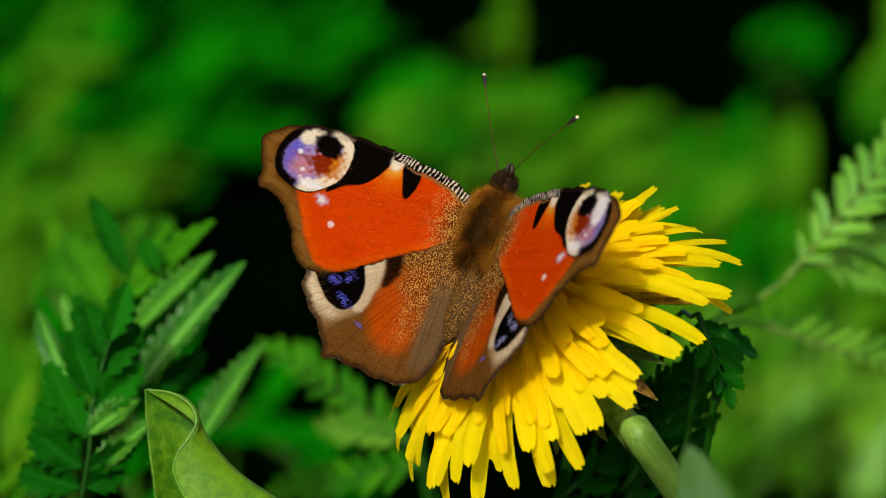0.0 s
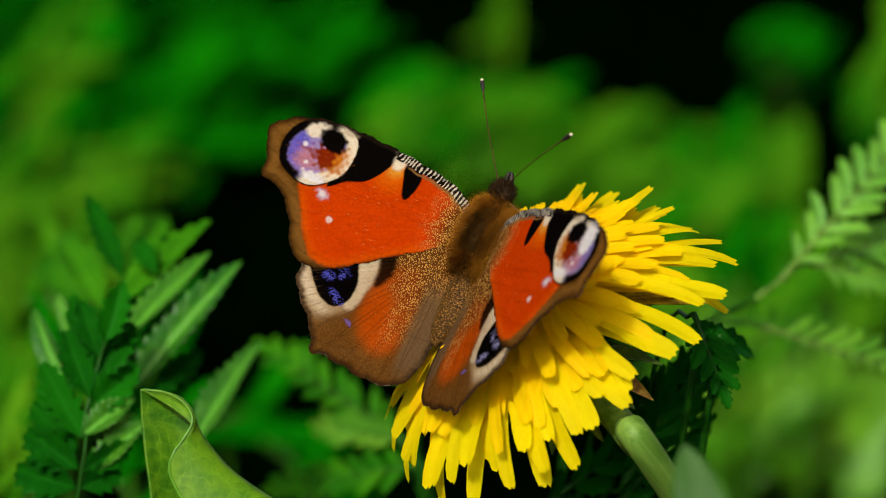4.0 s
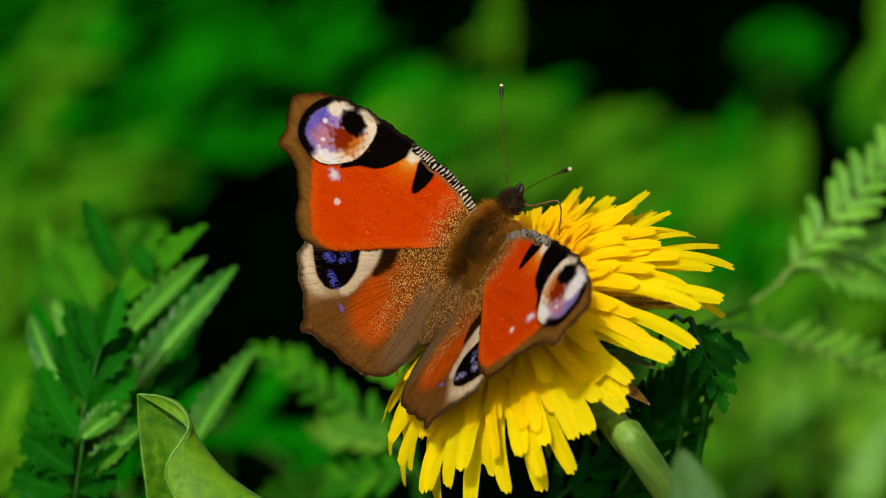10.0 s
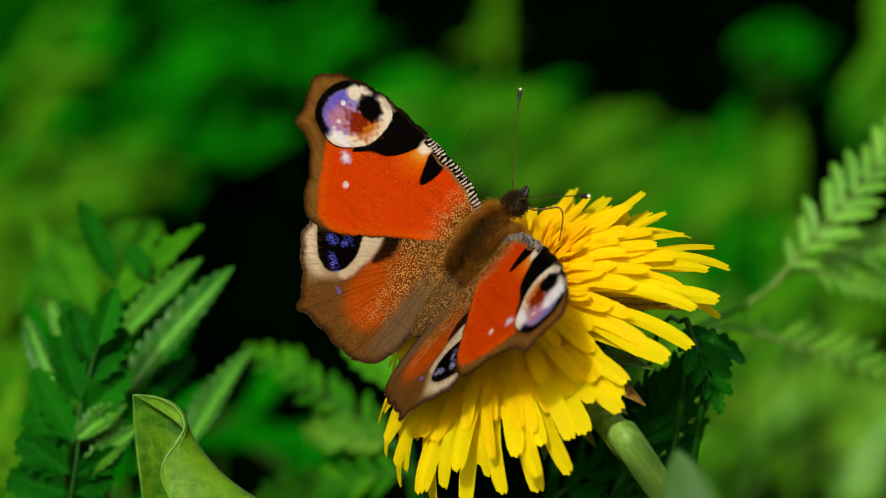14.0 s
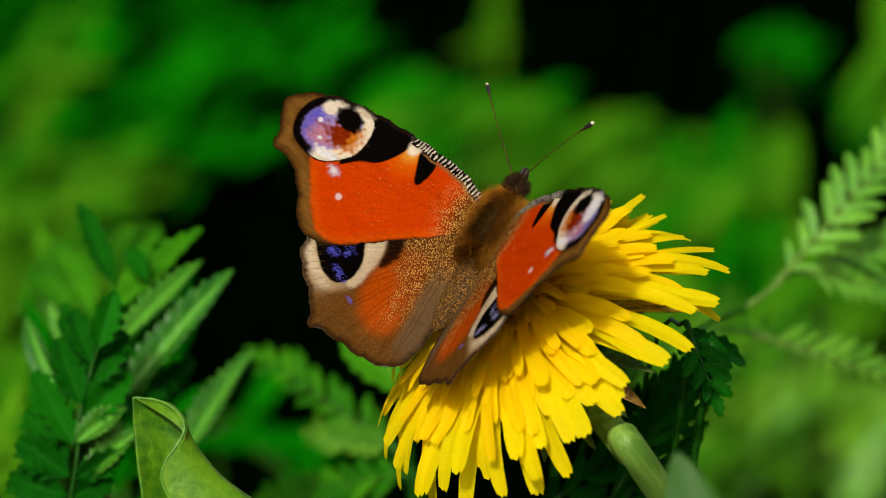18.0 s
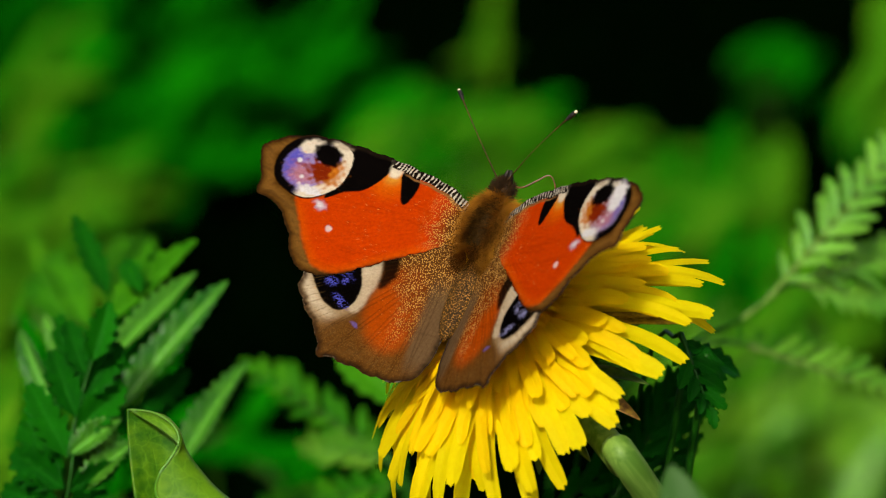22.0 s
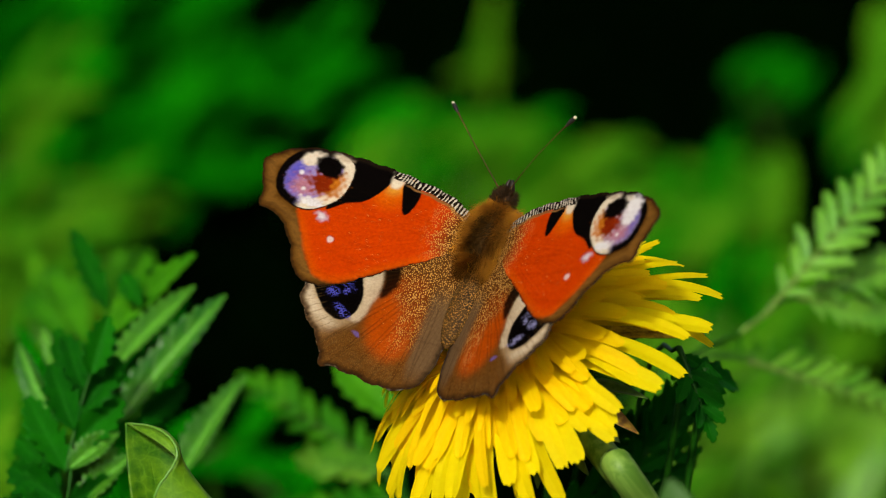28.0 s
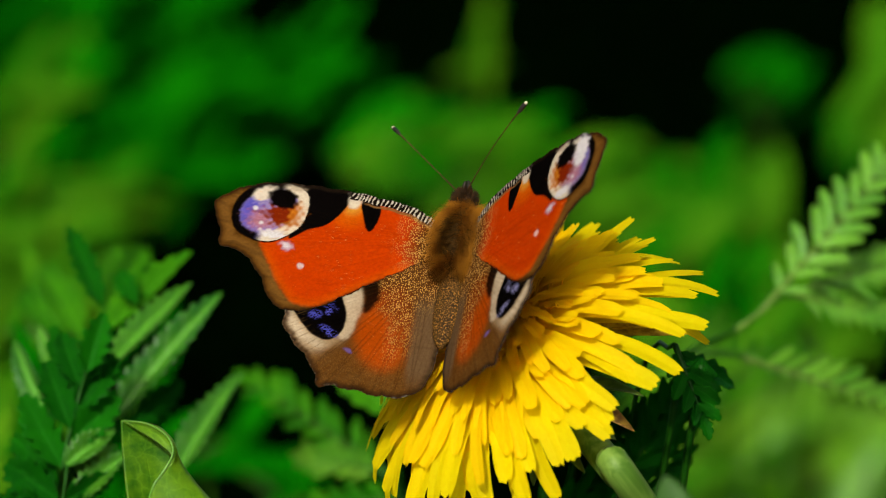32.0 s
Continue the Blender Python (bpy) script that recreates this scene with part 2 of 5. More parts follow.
def tube(name, points, radii, material, sides=8, per=5):
    line = smooth_line(points, per)
    verts = []
    n = len(line)
    side = None
    for i, p in enumerate(line):
        way = (line[min(i + 1, n - 1)] - line[max(i - 1, 0)]).normalized()
        if side is None:
            side = way.orthogonal().normalized()
        side = (side - way * side.dot(way)).normalized()
        other = way.cross(side)
        f = i / (n - 1) * (len(radii) - 1)
        k = min(int(f), len(radii) - 2)
        r = radii[k] + (radii[k + 1] - radii[k]) * (f - k)
        for j in range(sides):
            a = 2 * math.pi * j / sides
            verts.append(p + (side * math.cos(a) + other * math.sin(a)) * r)
    faces = grid_faces(n, sides, True)
    faces += [tuple(reversed(range(sides))), tuple(range((n - 1) * sides, n * sides))]
    return mesh_of(name, verts, faces, material)


def from_to(base, tip, face):
    """The pose that lays a blade's y axis from base to tip, its upper side towards face."""
    y = (Vector(tip) - Vector(base)).normalized()
    z = Vector(face)
    z = (z - y * z.dot(y)).normalized()
    x = y.cross(z)
    return Matrix.Translation(base) @ Matrix((x, y, z)).transposed().to_4x4()


def blade(name, length, width, material, teeth=0, depth=0.3, fold=0.25, bend=0.15, widest=0.45, across=3, seed=0, thick=True, steps=0, twist=0.0):
    """A leaf blade along y with a crease at the midrib, toothed sides, a bend, and a lower skin that closes it."""
    r = random.Random(seed)
    n = steps or (teeth * 4 if teeth else 14)
    rows = n + 1
    cols = 2 * across + 1
    top, uvs = [], []
    for i in range(rows):
        s = i / n
        a = s ** (math.log(0.5) / math.log(widest))
        w = width * 0.5 * (math.sin(math.pi * min(max(a, 0.0), 1.0)) ** 0.75) + width * 0.02
        saw = 1.0
        if teeth:
            ph = (s * teeth) % 1.0
            saw = 1.0 - depth * ((1 - ph / 0.72) if ph < 0.72 else (ph - 0.72) / 0.28) * (0.8 + 0.4 * r.random())
        for j in range(cols):
            u = (j - across) / across
            k = abs(u)
            ww = w * (saw if k > 0.99 else 1 - (1 - saw) * k ** 4)
            x = u * ww
            lift = teeth and (length / teeth) * 0.35 * k
            y = length * s + lift * (1 if s < 0.97 else 0) * min(1, w / (width * 0.3))
            z = fold * abs(x) - bend * length * s * s + 0.03 * width * math.sin(9 * s + 2 * u + seed) * k
            tw = twist * s
            top.append(Vector((x * math.cos(tw) - z * math.sin(tw) * 0.3, y, z + x * math.sin(tw))))
            uvs.append((0.5 + 0.5 * u, s))
    faces = grid_faces(rows, cols)
    if thick:
        m = len(top)
        t = max(0.02 * width, 0.12 * MM)
        low = [v - Vector((0, 0, t)) for v in top]
        edge = [i * cols for i in range(rows)], [i * cols + cols - 1 for i in range(rows)]
        faces = faces + [tuple(m + k for k in reversed(f)) for f in grid_faces(rows, cols)]
        for e, flip in zip(edge, (False, True)):
            for a, b in zip(e, e[1:]):
                q = (a, b, b + m, a + m)
                faces.append(tuple(reversed(q)) if flip else q)
        top, uvs = top + low, uvs + uvs
    return mesh_of(name, top, faces, material, uvs)


def thing(name, m, label, category, group="", kind=""):
    e = new(name)
    e.empty_display_size = 0.01
    e.matrix_basis = m
    return tagged(e, label, category, group, kind)


# ---- ground ----
def build_ground():
    n = 90
    verts, uvs = [], []
    for i in range(n + 1):
        for j in range(n + 1):
            a, b = 2 * i / n - 1, 2 * j / n - 1
            x, y = math.copysign(abs(a) ** 5, a) * 400 + a * 0.9, math.copysign(abs(b) ** 5, b) * 400 + b * 0.9 + 0.4
            near = math.exp(-(x * x + y * y) / 4)
            z = 0.018 * near * noise.noise((x * 9, y * 9, 0)) + 0.006 * near * noise.noise((x * 40, y * 40, 3))
            verts.append((x, y, z))
    tagged(new("ground", mesh_of("ground", verts, grid_faces(n + 1, n + 1), SOIL)), "soil under the herbs, coloured near black for their shade", "ground", kind="structure")


build_ground()


# ---- dandelion ----
HEAD_AXIS = Vector((-0.546, -0.350, 0.760)).normalized()
HEAD_AT = Vector((0.01130, 0.00155, 0.24285))


def petal_mesh(name, length, width, rise, fall, seed, material):
    """One strap floret along y: it leaves its root at the angle rise and ends at the angle fall, with a blunt five-toothed tip."""
    r = random.Random(seed)
    n, cols = 12, 6
    verts, uvs = [], []
    y = z = 0.0
    sway = r.uniform(-0.03, 0.03)
    for i in range(n + 1):
        s = i / n
        th = radians(rise + (fall - rise) * s ** 1.35)
        if i:
            y += length / n * math.cos(th)
            z += length / n * math.sin(th)
        w = width * 0.5 * min(1.0, 0.34 + 1.35 * s) * (1.0 - 0.26 * max(0.0, (s - 0.80) / 0.20) ** 2.2)
        for j in range(cols):
            u = 2 * j / (cols - 1) - 1
            notch = 0.0
            if i == n:
                notch = (0.0 if j % 2 else -0.35) * MM + r.uniform(-0.15, 0.15) * MM - (0.45 * MM if j in (0, cols - 1) else 0.0)
            cup = 0.42 * w * (u * u - 0.4) * (1.15 - 0.75 * s) - 0.10 * w * math.cos(math.pi * u * 2.0) * s
            x = u * w + sway * length * s * s + 0.012 * length * math.sin(4.0 * s + seed * 1.7)
            verts.append(Vector((x, y + notch * math.cos(th) - cup * math.sin(th), z + notch * math.sin(th) + cup * math.cos(th))))
            uvs.append((0.5 + 0.5 * u, s))
    return mesh_of(name, verts, grid_faces(n + 1, cols), material, uvs)


def build_dandelion():
    low = Vector((0, -0.978, 0.208))
    base = from_to(HEAD_AT, HEAD_AT + (low - HEAD_AXIS * low.dot(HEAD_AXIS)), HEAD_AXIS)
    flower = thing("dandelion", base, "yellow dandelion flower head on a leaning pale green stem", "flower")
    r = random.Random(11)
    # rings: count, root radius, root height, length, width, angle at the root, angle at the tip
    rings = [
        (46, 4.6, -1.2, 24.2, 2.7, 4, -44), (46, 4.5, -0.7, 22.2, 2.6, 7, -40), (44, 4.3, -0.1, 19.8, 2.5, 10, -35), (42, 4.0, 0.4, 17.2, 2.4, 14, -28),
        (42, 3.6, 0.8, 14.6, 2.1, 20, -18), (58, 3.0, 1.1, 12.0, 1.5, 27, -6), (60, 2.4, 1.3, 9.4, 1.15, 36, 8), (54, 1.9, 1.3, 7.6, 0.95, 44, 20), (40, 1.2, 1.4, 5.8, 0.80, 52, 34), (24, 0.6, 1.4, 4.6, 0.70, 62, 50)]
    for k, (count, rad, high, length, width, rise, fall) in enumerate(rings):
        inner = PETAL if k < 2 else PETAL_MID if k < 5 else PETAL_INNER
        kinds = [petal_mesh("petal" if k < 5 else "floret", length * (0.93 + 0.045 * v) * MM, width * (1.08 - 0.09 * v) * MM, rise + 3 * (v - 1), fall + 8 * (1.5 - v), 10 * k + v, inner) for v in range(4)]
        # on the far flank the florets lie straight and open
        open_kinds = [petal_mesh(me.name, length * (0.88 + 0.04 * v) * MM, width * (1.10 - 0.08 * v) * MM, min(rise, 18) - 11, max(fall, -26) * 0.4 - 4 * v, 10 * k + v + 5, inner) for v, me in enumerate(kinds[:3])]
        for i in range(count):
            a = 360.0 * (i + 0.5 * (k % 2)) / count + r.uniform(-3.0, 3.0)
            signed = (a + 180) % 360 - 180
            # one flank is thinly set, so that dark gaps show
            if k < 3 and 16 < signed < 60 and (i + k) % 2 == 0:
                continue
            outer, east = max(0.0, 1 - k / 5), math.sin(radians(signed))
            sag = outer * (12.0 * math.exp(-((signed - 72) / 22) ** 2) - 3.0 * math.exp(-((signed + 90) / 40) ** 2))
            fit = 1 + outer * (-0.10 * math.exp(-((signed - 114) / 20) ** 2) + 0.09 * math.exp(-((signed + 42) / 22) ** 2) + 0.05 * math.exp(-((signed - 75) / 18) ** 2) - 0.06 * math.exp(-((signed - 5) / 25) ** 2))
            # the crown sits off the middle, towards one flank
            m = pose(-0.45 * min(k, 7) * MM, 0, high * MM, 0, 0, a) @ pose(0, rad * MM, 0, r.uniform(-5, 5) - sag - (8 if k > 1 else 3) * math.exp(-((signed + 125) / 38) ** 2), r.uniform(-14, 14), r.uniform(-6, 6))
            m = m @ Matrix.Diagonal((1, r.uniform(0.90, 1.05) * fit * (1 - 0.16 * east * min(k, 4) / 4), r.uniform(0.9, 1.1), 1))
            far = signed > 92 and k < 6
            piece("petal" if k < 5 else "floret", r.choice(open_kinds if far else kinds), flower, "", m)
            if far and k > 0:
                piece("floret", r.choice(open_kinds), flower, "", pose(0, 0, 0.3 * MM, 0, 0, 180.0 / count) @ m @ Matrix.Diagonal((1, 0.90, 1, 1)))
    # thread-like styles between the inner florets, and one floret that curls back on itself
    style = [tube("style", [Vector((0, 0, 0)), Vector((0.1, 0.2, 1.8)) * MM, Vector((0.3, 0.7, 3.0 + v)) * MM, Vector((0.9, 1.1, 3.1 + v)) * MM], [0.16 * MM, 0.13 * MM, 0.10 * MM], PETAL, 5, 3) for v in (0, 0.5)]
    for i in range(100):
        q = 10.5 * math.sqrt(r.random())
        piece("style", style[i % 2], flower, "", pose(0, 0, 2.2 * MM, 0, 0, r.uniform(0, 360)) @ pose(0, q * MM, 0, -4.5 * q, r.uniform(-12, 12), r.uniform(0, 360)))
    inv = base.inverted()
    hub = inv @ Vector((0.01484, -0.00774, 0.24246))
    ring = [hub + Vector((math.cos(k * 0.9) * (2.0 - 0.12 * k), math.sin(k * 0.9) * (2.0 - 0.12 * k), 0.25 * k - 1.2)) * MM for k in range(11)]
    piece("curled_floret", tube("curled_floret", ring, [0.5 * MM, 0.75 * MM, 0.75 * MM, 0.4 * MM], PETAL, 7, 4), flower, "curled yellow floret")
    # receptacle: a low yellow dome under the florets
    verts, cols, rows = [], 28, 9
    for i in range(rows):
        s = i / (rows - 1)
        for j in range(cols):
            a = 2 * math.pi * j / cols
            rr = 6.4 * math.sin(s * math.pi / 2) + 0.01
            verts.append((rr * math.cos(a) * MM, rr * math.sin(a) * MM, (5.2 * math.cos(s * math.pi / 2) - 2.4) * MM))
    piece("receptacle", mesh_of("receptacle", verts, grid_faces(rows, cols, True), PETAL, [(0.5, 0.2)] * len(verts)), flower, "dense yellow centre of the flower head")
    # green cup below
    verts, rows = [], 8
    for i in range(rows):
        s = i / (rows - 1)
        rr = 6.3 * (1 - s) ** 0.6 + 1.9 * s
        for j in range(cols):
            a = 2 * math.pi * j / cols
            q = rr * (1 + 0.05 * math.sin(9 * a))
            verts.append((q * math.cos(a) * MM, q * math.sin(a) * MM, (-2.4 - 11.0 * s) * MM))
    piece("cup", mesh_of("cup", verts, grid_faces(rows, cols, True), BRACT), flower, "green cup of the flower head")
    inner = blade("bract", 13 * MM, 2.8 * MM, BRACT, 0, 0, 0.3, -0.1, 0.35, 2, 3)
    for i in range(16):
        piece("bract", inner, flower, "", pose(0, 0, -11.5 * MM, 0, 0, 360 * i / 16) @ pose(0, 3.0 * MM, 0, 52, 0, 0))
    outer = [blade("outer_bract", 11 * MM, 3.0 * MM, mt, 0, 0, 0.3, 0.25, 0.35, 2, 5) for mt in (BRACT, BRACT_BROWN)]
    for i in range(13):
        piece("outer_bract", outer[i % 6 == 1], flower, "", pose(0, 0, -12.0 * MM, 0, 0, 360 * i / 13 + r.uniform(-9, 9)) @ pose(0, 2.6 * MM, 0, r.uniform(-45, 12), r.uniform(-20, 20), 0))
    # spent florets, folded lengthwise, hang at the rim
    spent = blade("spent_floret", 21 * MM, 2.6 * MM, SPENT, 0, 0, 0.9, 0.2, 0.55, 2, 8)
    for a, tilt in ((57, -41), (62, -39), (66, -42)):
        piece("spent_floret", spent, flower, "browned folded floret", pose(0, 0, -3.5 * MM, 0, 0, a) @ pose(0, 6.0 * MM, 0, tilt, 30, 0))
    inv = base.inverted()
    foot = Vector((0.150, 0.095, -0.005))
    p0 = HEAD_AT - HEAD_AXIS * 9.0 * MM
    line = [p0, Vector((0.02218, -0.00300, 0.22961)), Vector((0.02594, -0.00900, 0.22588)), Vector((0.02990, -0.01300, 0.22162)), Vector((0.082, 0.050, 0.13)), foot]
    piece("stem", tube("stem", [inv @ q for q in line], [2.0 * MM, 2.0 * MM, 2.05 * MM, 2.1 * MM, 2.4 * MM, 2.8 * MM], STEM, 14, 8), flower, "smooth pale green hollow stem")


build_dandelion()


# ---- butterfly ----
FORE = [(0.2, 4.6), (3.1, 6.5), (5.9, 7.5), (9.6, 8.0), (13.7, 8.4), (20.4, 8.6), (24.2, 8.3), (27.0, 7.6), (29.4, 6.6), (31.0, 5.3),
        (31.8, 3.8), (31.1, 2.1), (30.3, 0.2), (29.8, -2.1), (28.3, -2.5), (26.7, -2.9), (25.0, -4.4), (23.5, -6.2), (22.5, -8.0), (21.6, -9.6),
        (20.2, -10.5), (18.6, -10.9), (16.8, -10.6), (14.5, -9.6), (11.0, -7.0), (7.0, -4.1), (3.5, -1.6), (0.3, 0.8), (-0.6, 3.0)]
HIND = [(19.1, -11.3), (18.9, -13.0), (17.7, -14.7), (16.2, -16.2), (14.6, -17.8), (13.6, -19.4), (12.8, -21.1), (10.9, -20.9), (7.6, -21.1),
        (4.5, -21.4), (1.8, -21.1), (0.3, -20.4), (-0.8, -19.2), (-1.4, -17.6), (-1.8, -15.6), (-1.9, -13.0), (-1.6, -10.0), (-0.9, -6.0),
        (-0.4, -1.0), (3.0, 0.0), (8.0, -2.0), (13.0, -4.5), (17.0, -7.5), (18.8, -9.7)]


def away(p, poly):
    """Signed distance of points to a polygon, negative inside."""
    a = np.asarray(poly, float)
    b = np.roll(a, -1, 0)
    best = np.full(len(p), 1e9)
    inside = np.zeros(len(p), bool)
    for (x0, y0), (x1, y1) in zip(a, b):
        ex, ey = x1 - x0, y1 - y0
        t = np.clip(((p[:, 0] - x0) * ex + (p[:, 1] - y0) * ey) / (ex * ex + ey * ey + 1e-12), 0, 1)
        best = np.minimum(best, np.hypot(p[:, 0] - x0 - t * ex, p[:, 1] - y0 - t * ey))
        cross = (y0 > p[:, 1]) != (y1 > p[:, 1])
        inside ^= cross & (p[:, 0] < ex * (p[:, 1] - y0) / (ey if abs(ey) > 1e-9 else 1e-9) + x0)
    return np.where(inside, -best, best)


def step(x, a, b):
    t = np.clip((x - a) / (b - a), 0, 1)
    return t * t * (3 - 2 * t)


def rounded(poly, per=5):
    return [(v.x, v.y) for v in smooth_line([(x, y, 0) for x, y in poly], per, True)]


class Paint:
    """Colours laid over one another on the points of a wing, in millimetres from its root."""

    def __init__(self, p, ground):
        self.p = p
        self.c = np.tile(np.asarray(ground, float), (len(p), 1))
        self.dust = np.zeros(len(p))
        rs = np.random.RandomState(5)
        k = rs.uniform(-1, 1, (24, 2)) * 2.2
        ph = rs.uniform(0, 6.28, 24)
        self.wob = np.sin(p @ k.T + ph).mean(1) * 1.0
        k = rs.uniform(-1, 1, (24, 2)) * 7.0
        self.fine = np.sin(p @ k.T + ph).mean(1) * 1.0
        k = rs.uniform(-1, 1, (24, 2)) * 20.0
        self.grain = np.sin(p @ k.T + ph[::-1]).mean(1) * 1.0

    def lay(self, mask, colour):
        m = np.clip(mask, 0, 1)[:, None]
        self.c = self.c * (1 - m) + np.asarray(colour, float) * m

    def area(self, poly, soft=0.15, grow=0.0, ragged=0.35):
        d = away(self.p, rounded(poly)) - grow + ragged * (self.wob * 0.7 + self.fine * 0.8) * min(1.0, soft * 4)
        return step(-d, -soft, soft)

    def oval(self, x, y, rx, ry, turn=0.0, soft=0.25, ragged=0.3):
        a = math.radians(turn)
        dx, dy = self.p[:, 0] - x, self.p[:, 1] - y
        u, v = dx * math.cos(a) + dy * math.sin(a), -dx * math.sin(a) + dy * math.cos(a)
        d = np.sqrt((u / rx) ** 2 + (v / ry) ** 2) + ragged * self.fine * 1.4
        return step(-d, -1 - soft, -1 + soft)


BROWN, TAN, DARK, BLACK = (0.128, 0.062, 0.011), (0.255, 0.140, 0.034), (0.022, 0.013, 0.008), (0.0035, 0.0030, 0.0035)
CREAM, RED, ORANGE = (0.90, 0.93, 0.90), (0.65, 0.062, 0.001), (0.78, 0.17, 0.003)
LILAC, BLUE, PINK, MAROON = (0.36, 0.33, 0.95), (0.10, 0.11, 0.92), (0.54, 0.26, 0.46), (0.24, 0.026, 0.004)
WHITE = (0.92, 1.06, 1.40)


def veins(pt, root, ends, width=0.10):
    m = np.zeros(len(pt.p))
    for e in ends:
        a, b = np.array(root), np.array(e)
        d = b - a
        t = np.clip(((pt.p - a) @ d) / (d @ d), 0, 1)
        bow = 0.5 * np.sin(t * math.pi)
        q = pt.p - a - t[:, None] * d
        m = np.maximum(m, step(-np.abs(np.hypot(q[:, 0], q[:, 1]) - bow * 0.6), -width * 1.6, -width * 0.3) * step(t, 0.1, 0.3))
    return m


FORE_VEINS = [(29.5, 5.5), (30.4, 2.5), (29.0, -1.5), (26.5, -2.5), (24.5, -5.0), (22.5, -7.5), (20.0, -10.0), (16.5, -10.3)]
HIND_VEINS = [(18.5, -12.5), (16.5, -15.5), (14.0, -18.5), (12.2, -21.2), (9.0, -21.8), (6.0, -22.2), (3.0, -22.2), (0.8, -20.5)]


def paint_fore(p, rim, pale):
    t = Paint(p, BROWN)
    u, v = p[:, 0], p[:, 1]
    t.lay(step(-np.abs(rim - 1.3), -1.0, -0.2) * 0.75, TAN)
    t.lay(step(np.sin(5.0 * (v - 0.6 * u) + 7 * t.wob) + 3.0 * t.fine, 0.2, 1.2) * 0.14, DARK)
    t.lay(step(-rim, -2.2, -1.0) * step(np.sin(2.6 * (v - 0.35 * u) + 4 * t.wob), 0.55, 1.0) * 0.30, DARK)
    t.lay(step(-rim, -0.55, -0.05) * (0.8 + 0.6 * t.fine), DARK)
    field = [(24.4, -1.2), (22.6, -4.3), (20.7, -7.2), (18.8, -9.3), (16.8, -9.9), (14.6, -9.3), (11.0, -6.8), (7.0, -4.0), (3.3, -1.4), (2.6, 4.4), (8.4, 6.7),
             (12.4, 7.3), (14.5, 5.0), (16.5, 2.8), (18.6, 1.7), (21.0, 0.2), (23.2, -0.9)]
    t.lay(t.area(field, 0.45), RED)
    t.lay(t.area(field, 0.5) * step(np.hypot(u - 13.3, v - 5.6), 4.2, 0.8) * 0.85, ORANGE)
    t.lay(t.area(field, 0.5) * step(np.hypot(u - 13.2, v - 6.2), 2.1, 0.5), (0.80, 0.40, 0.05))
    t.lay(t.area(field, 0.4) * step(-away(p, field), 1.6, 0.0) * step(v, 0.0, -3.0) * 0.35, ORANGE)
    t.lay(t.area([(20.6, 9.2), (13.3, 9.0), (13.5, 7.4), (14.3, 5.2), (16.1, 2.8), (18.6, 1.6), (20.8, 0.0), (20.0, 4.0)], 0.10, 0, 0.2), BLACK)
    ring = [(26.8, 7.4), (28.5, 5.7), (29.1, 3.4), (28.4, 0.8), (26.3, -0.6), (23.3, -1.0), (21.0, 0.4), (19.4, 2.3), (18.9, 4.9), (19.5, 7.3), (21.7, 8.4), (24.0, 8.2)]
    t.lay(t.area(ring, 0.12, 0.1, 0.25), BLACK)
    deep = -away(p, rounded(ring))
    inner = step(u + 0.25 * (v - 3), 24.8, 23.2)
    edge = deep + 0.6 * t.fine + 0.4 * t.wob
    heart = step(edge, 0.85, 1.60) * (1 - inner) + step(deep + 0.15 * t.fine, 0.0, 0.15) * inner
    # the right wing's iridescent sheen is painted in as whiter eyespot colours
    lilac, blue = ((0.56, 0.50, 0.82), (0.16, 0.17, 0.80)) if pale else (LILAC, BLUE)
    t.lay(heart * step(t.grain + 2.2 * (deep - 0.9), -0.25, 0.15), lilac)
    t.lay(heart * step(t.grain, 0.05, 0.3) * 0.25, (0.70, 0.62, 0.85))
    t.lay(heart * step(np.hypot((u - 27.6) / 2.3, (v - 3.4) / 4.0) + 1.5 * t.fine, 1.25, 0.55) * 0.92, blue)
    t.lay(heart * step(np.hypot((u - 25.4) / 2.2, (v - 0.2) / 1.1) + 1.5 * t.fine, 1.2, 0.5) * 0.55, blue)
    t.lay(t.oval(24.9, 2.4, 1.9, 1.5, 0, 0.7, 0.8), PINK)
    t.lay(t.oval(24.4, 3.4, 1.9, 0.35, 8, 0.6, 0.8) * 0.6, MAROON)
    t.lay(heart * inner * step(-np.abs(deep + 0.3 * t.fine - 0.75), -1.15, -0.70), CREAM)
    t.lay(heart * step(np.hypot((u - 22.9) / 2.2, (v - 0.3) / 0.8) + 1.0 * t.fine, 1.2, 0.5), WHITE)
    t.lay(t.oval(25.2, 6.5, 1.7, 1.0, -28, 0.30, 0.35), (0.86, 0.90, 0.92))
    # a white patch, painted for the sheen of the right wing
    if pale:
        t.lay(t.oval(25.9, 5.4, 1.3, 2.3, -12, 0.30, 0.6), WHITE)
    t.lay(t.oval(21.7, 3.7, 1.9, 2.1, 20, 0.45, 0.7), (0.66, 0.24, 0.020))
    t.lay(t.oval(22.7, 3.6, 1.6, 1.8, 25, 0.45, 0.9), MAROON)
    t.lay(t.oval(22.6, 6.0, 2.1, 1.5, 12, 0.20, 0.28), BLACK)
    t.lay(t.oval(20.9, 7.9, 1.2, 0.45, -8, 0.5, 0.8) * 0.6, (0.45, 0.42, 0.36))
    for x, y, s in ((26.1, 4.1, 0.30), (24.9, 1.9, 0.30)):
        t.lay(t.oval(x, y, s, s, 0, 0.7, 0.6), WHITE)
    t.lay(t.area([(12.0, 7.2), (9.6, 6.9), (9.2, 5.2), (9.9, 2.9), (10.6, 2.8), (11.3, 4.4)], 0.12, 0, 0.2), BLACK)
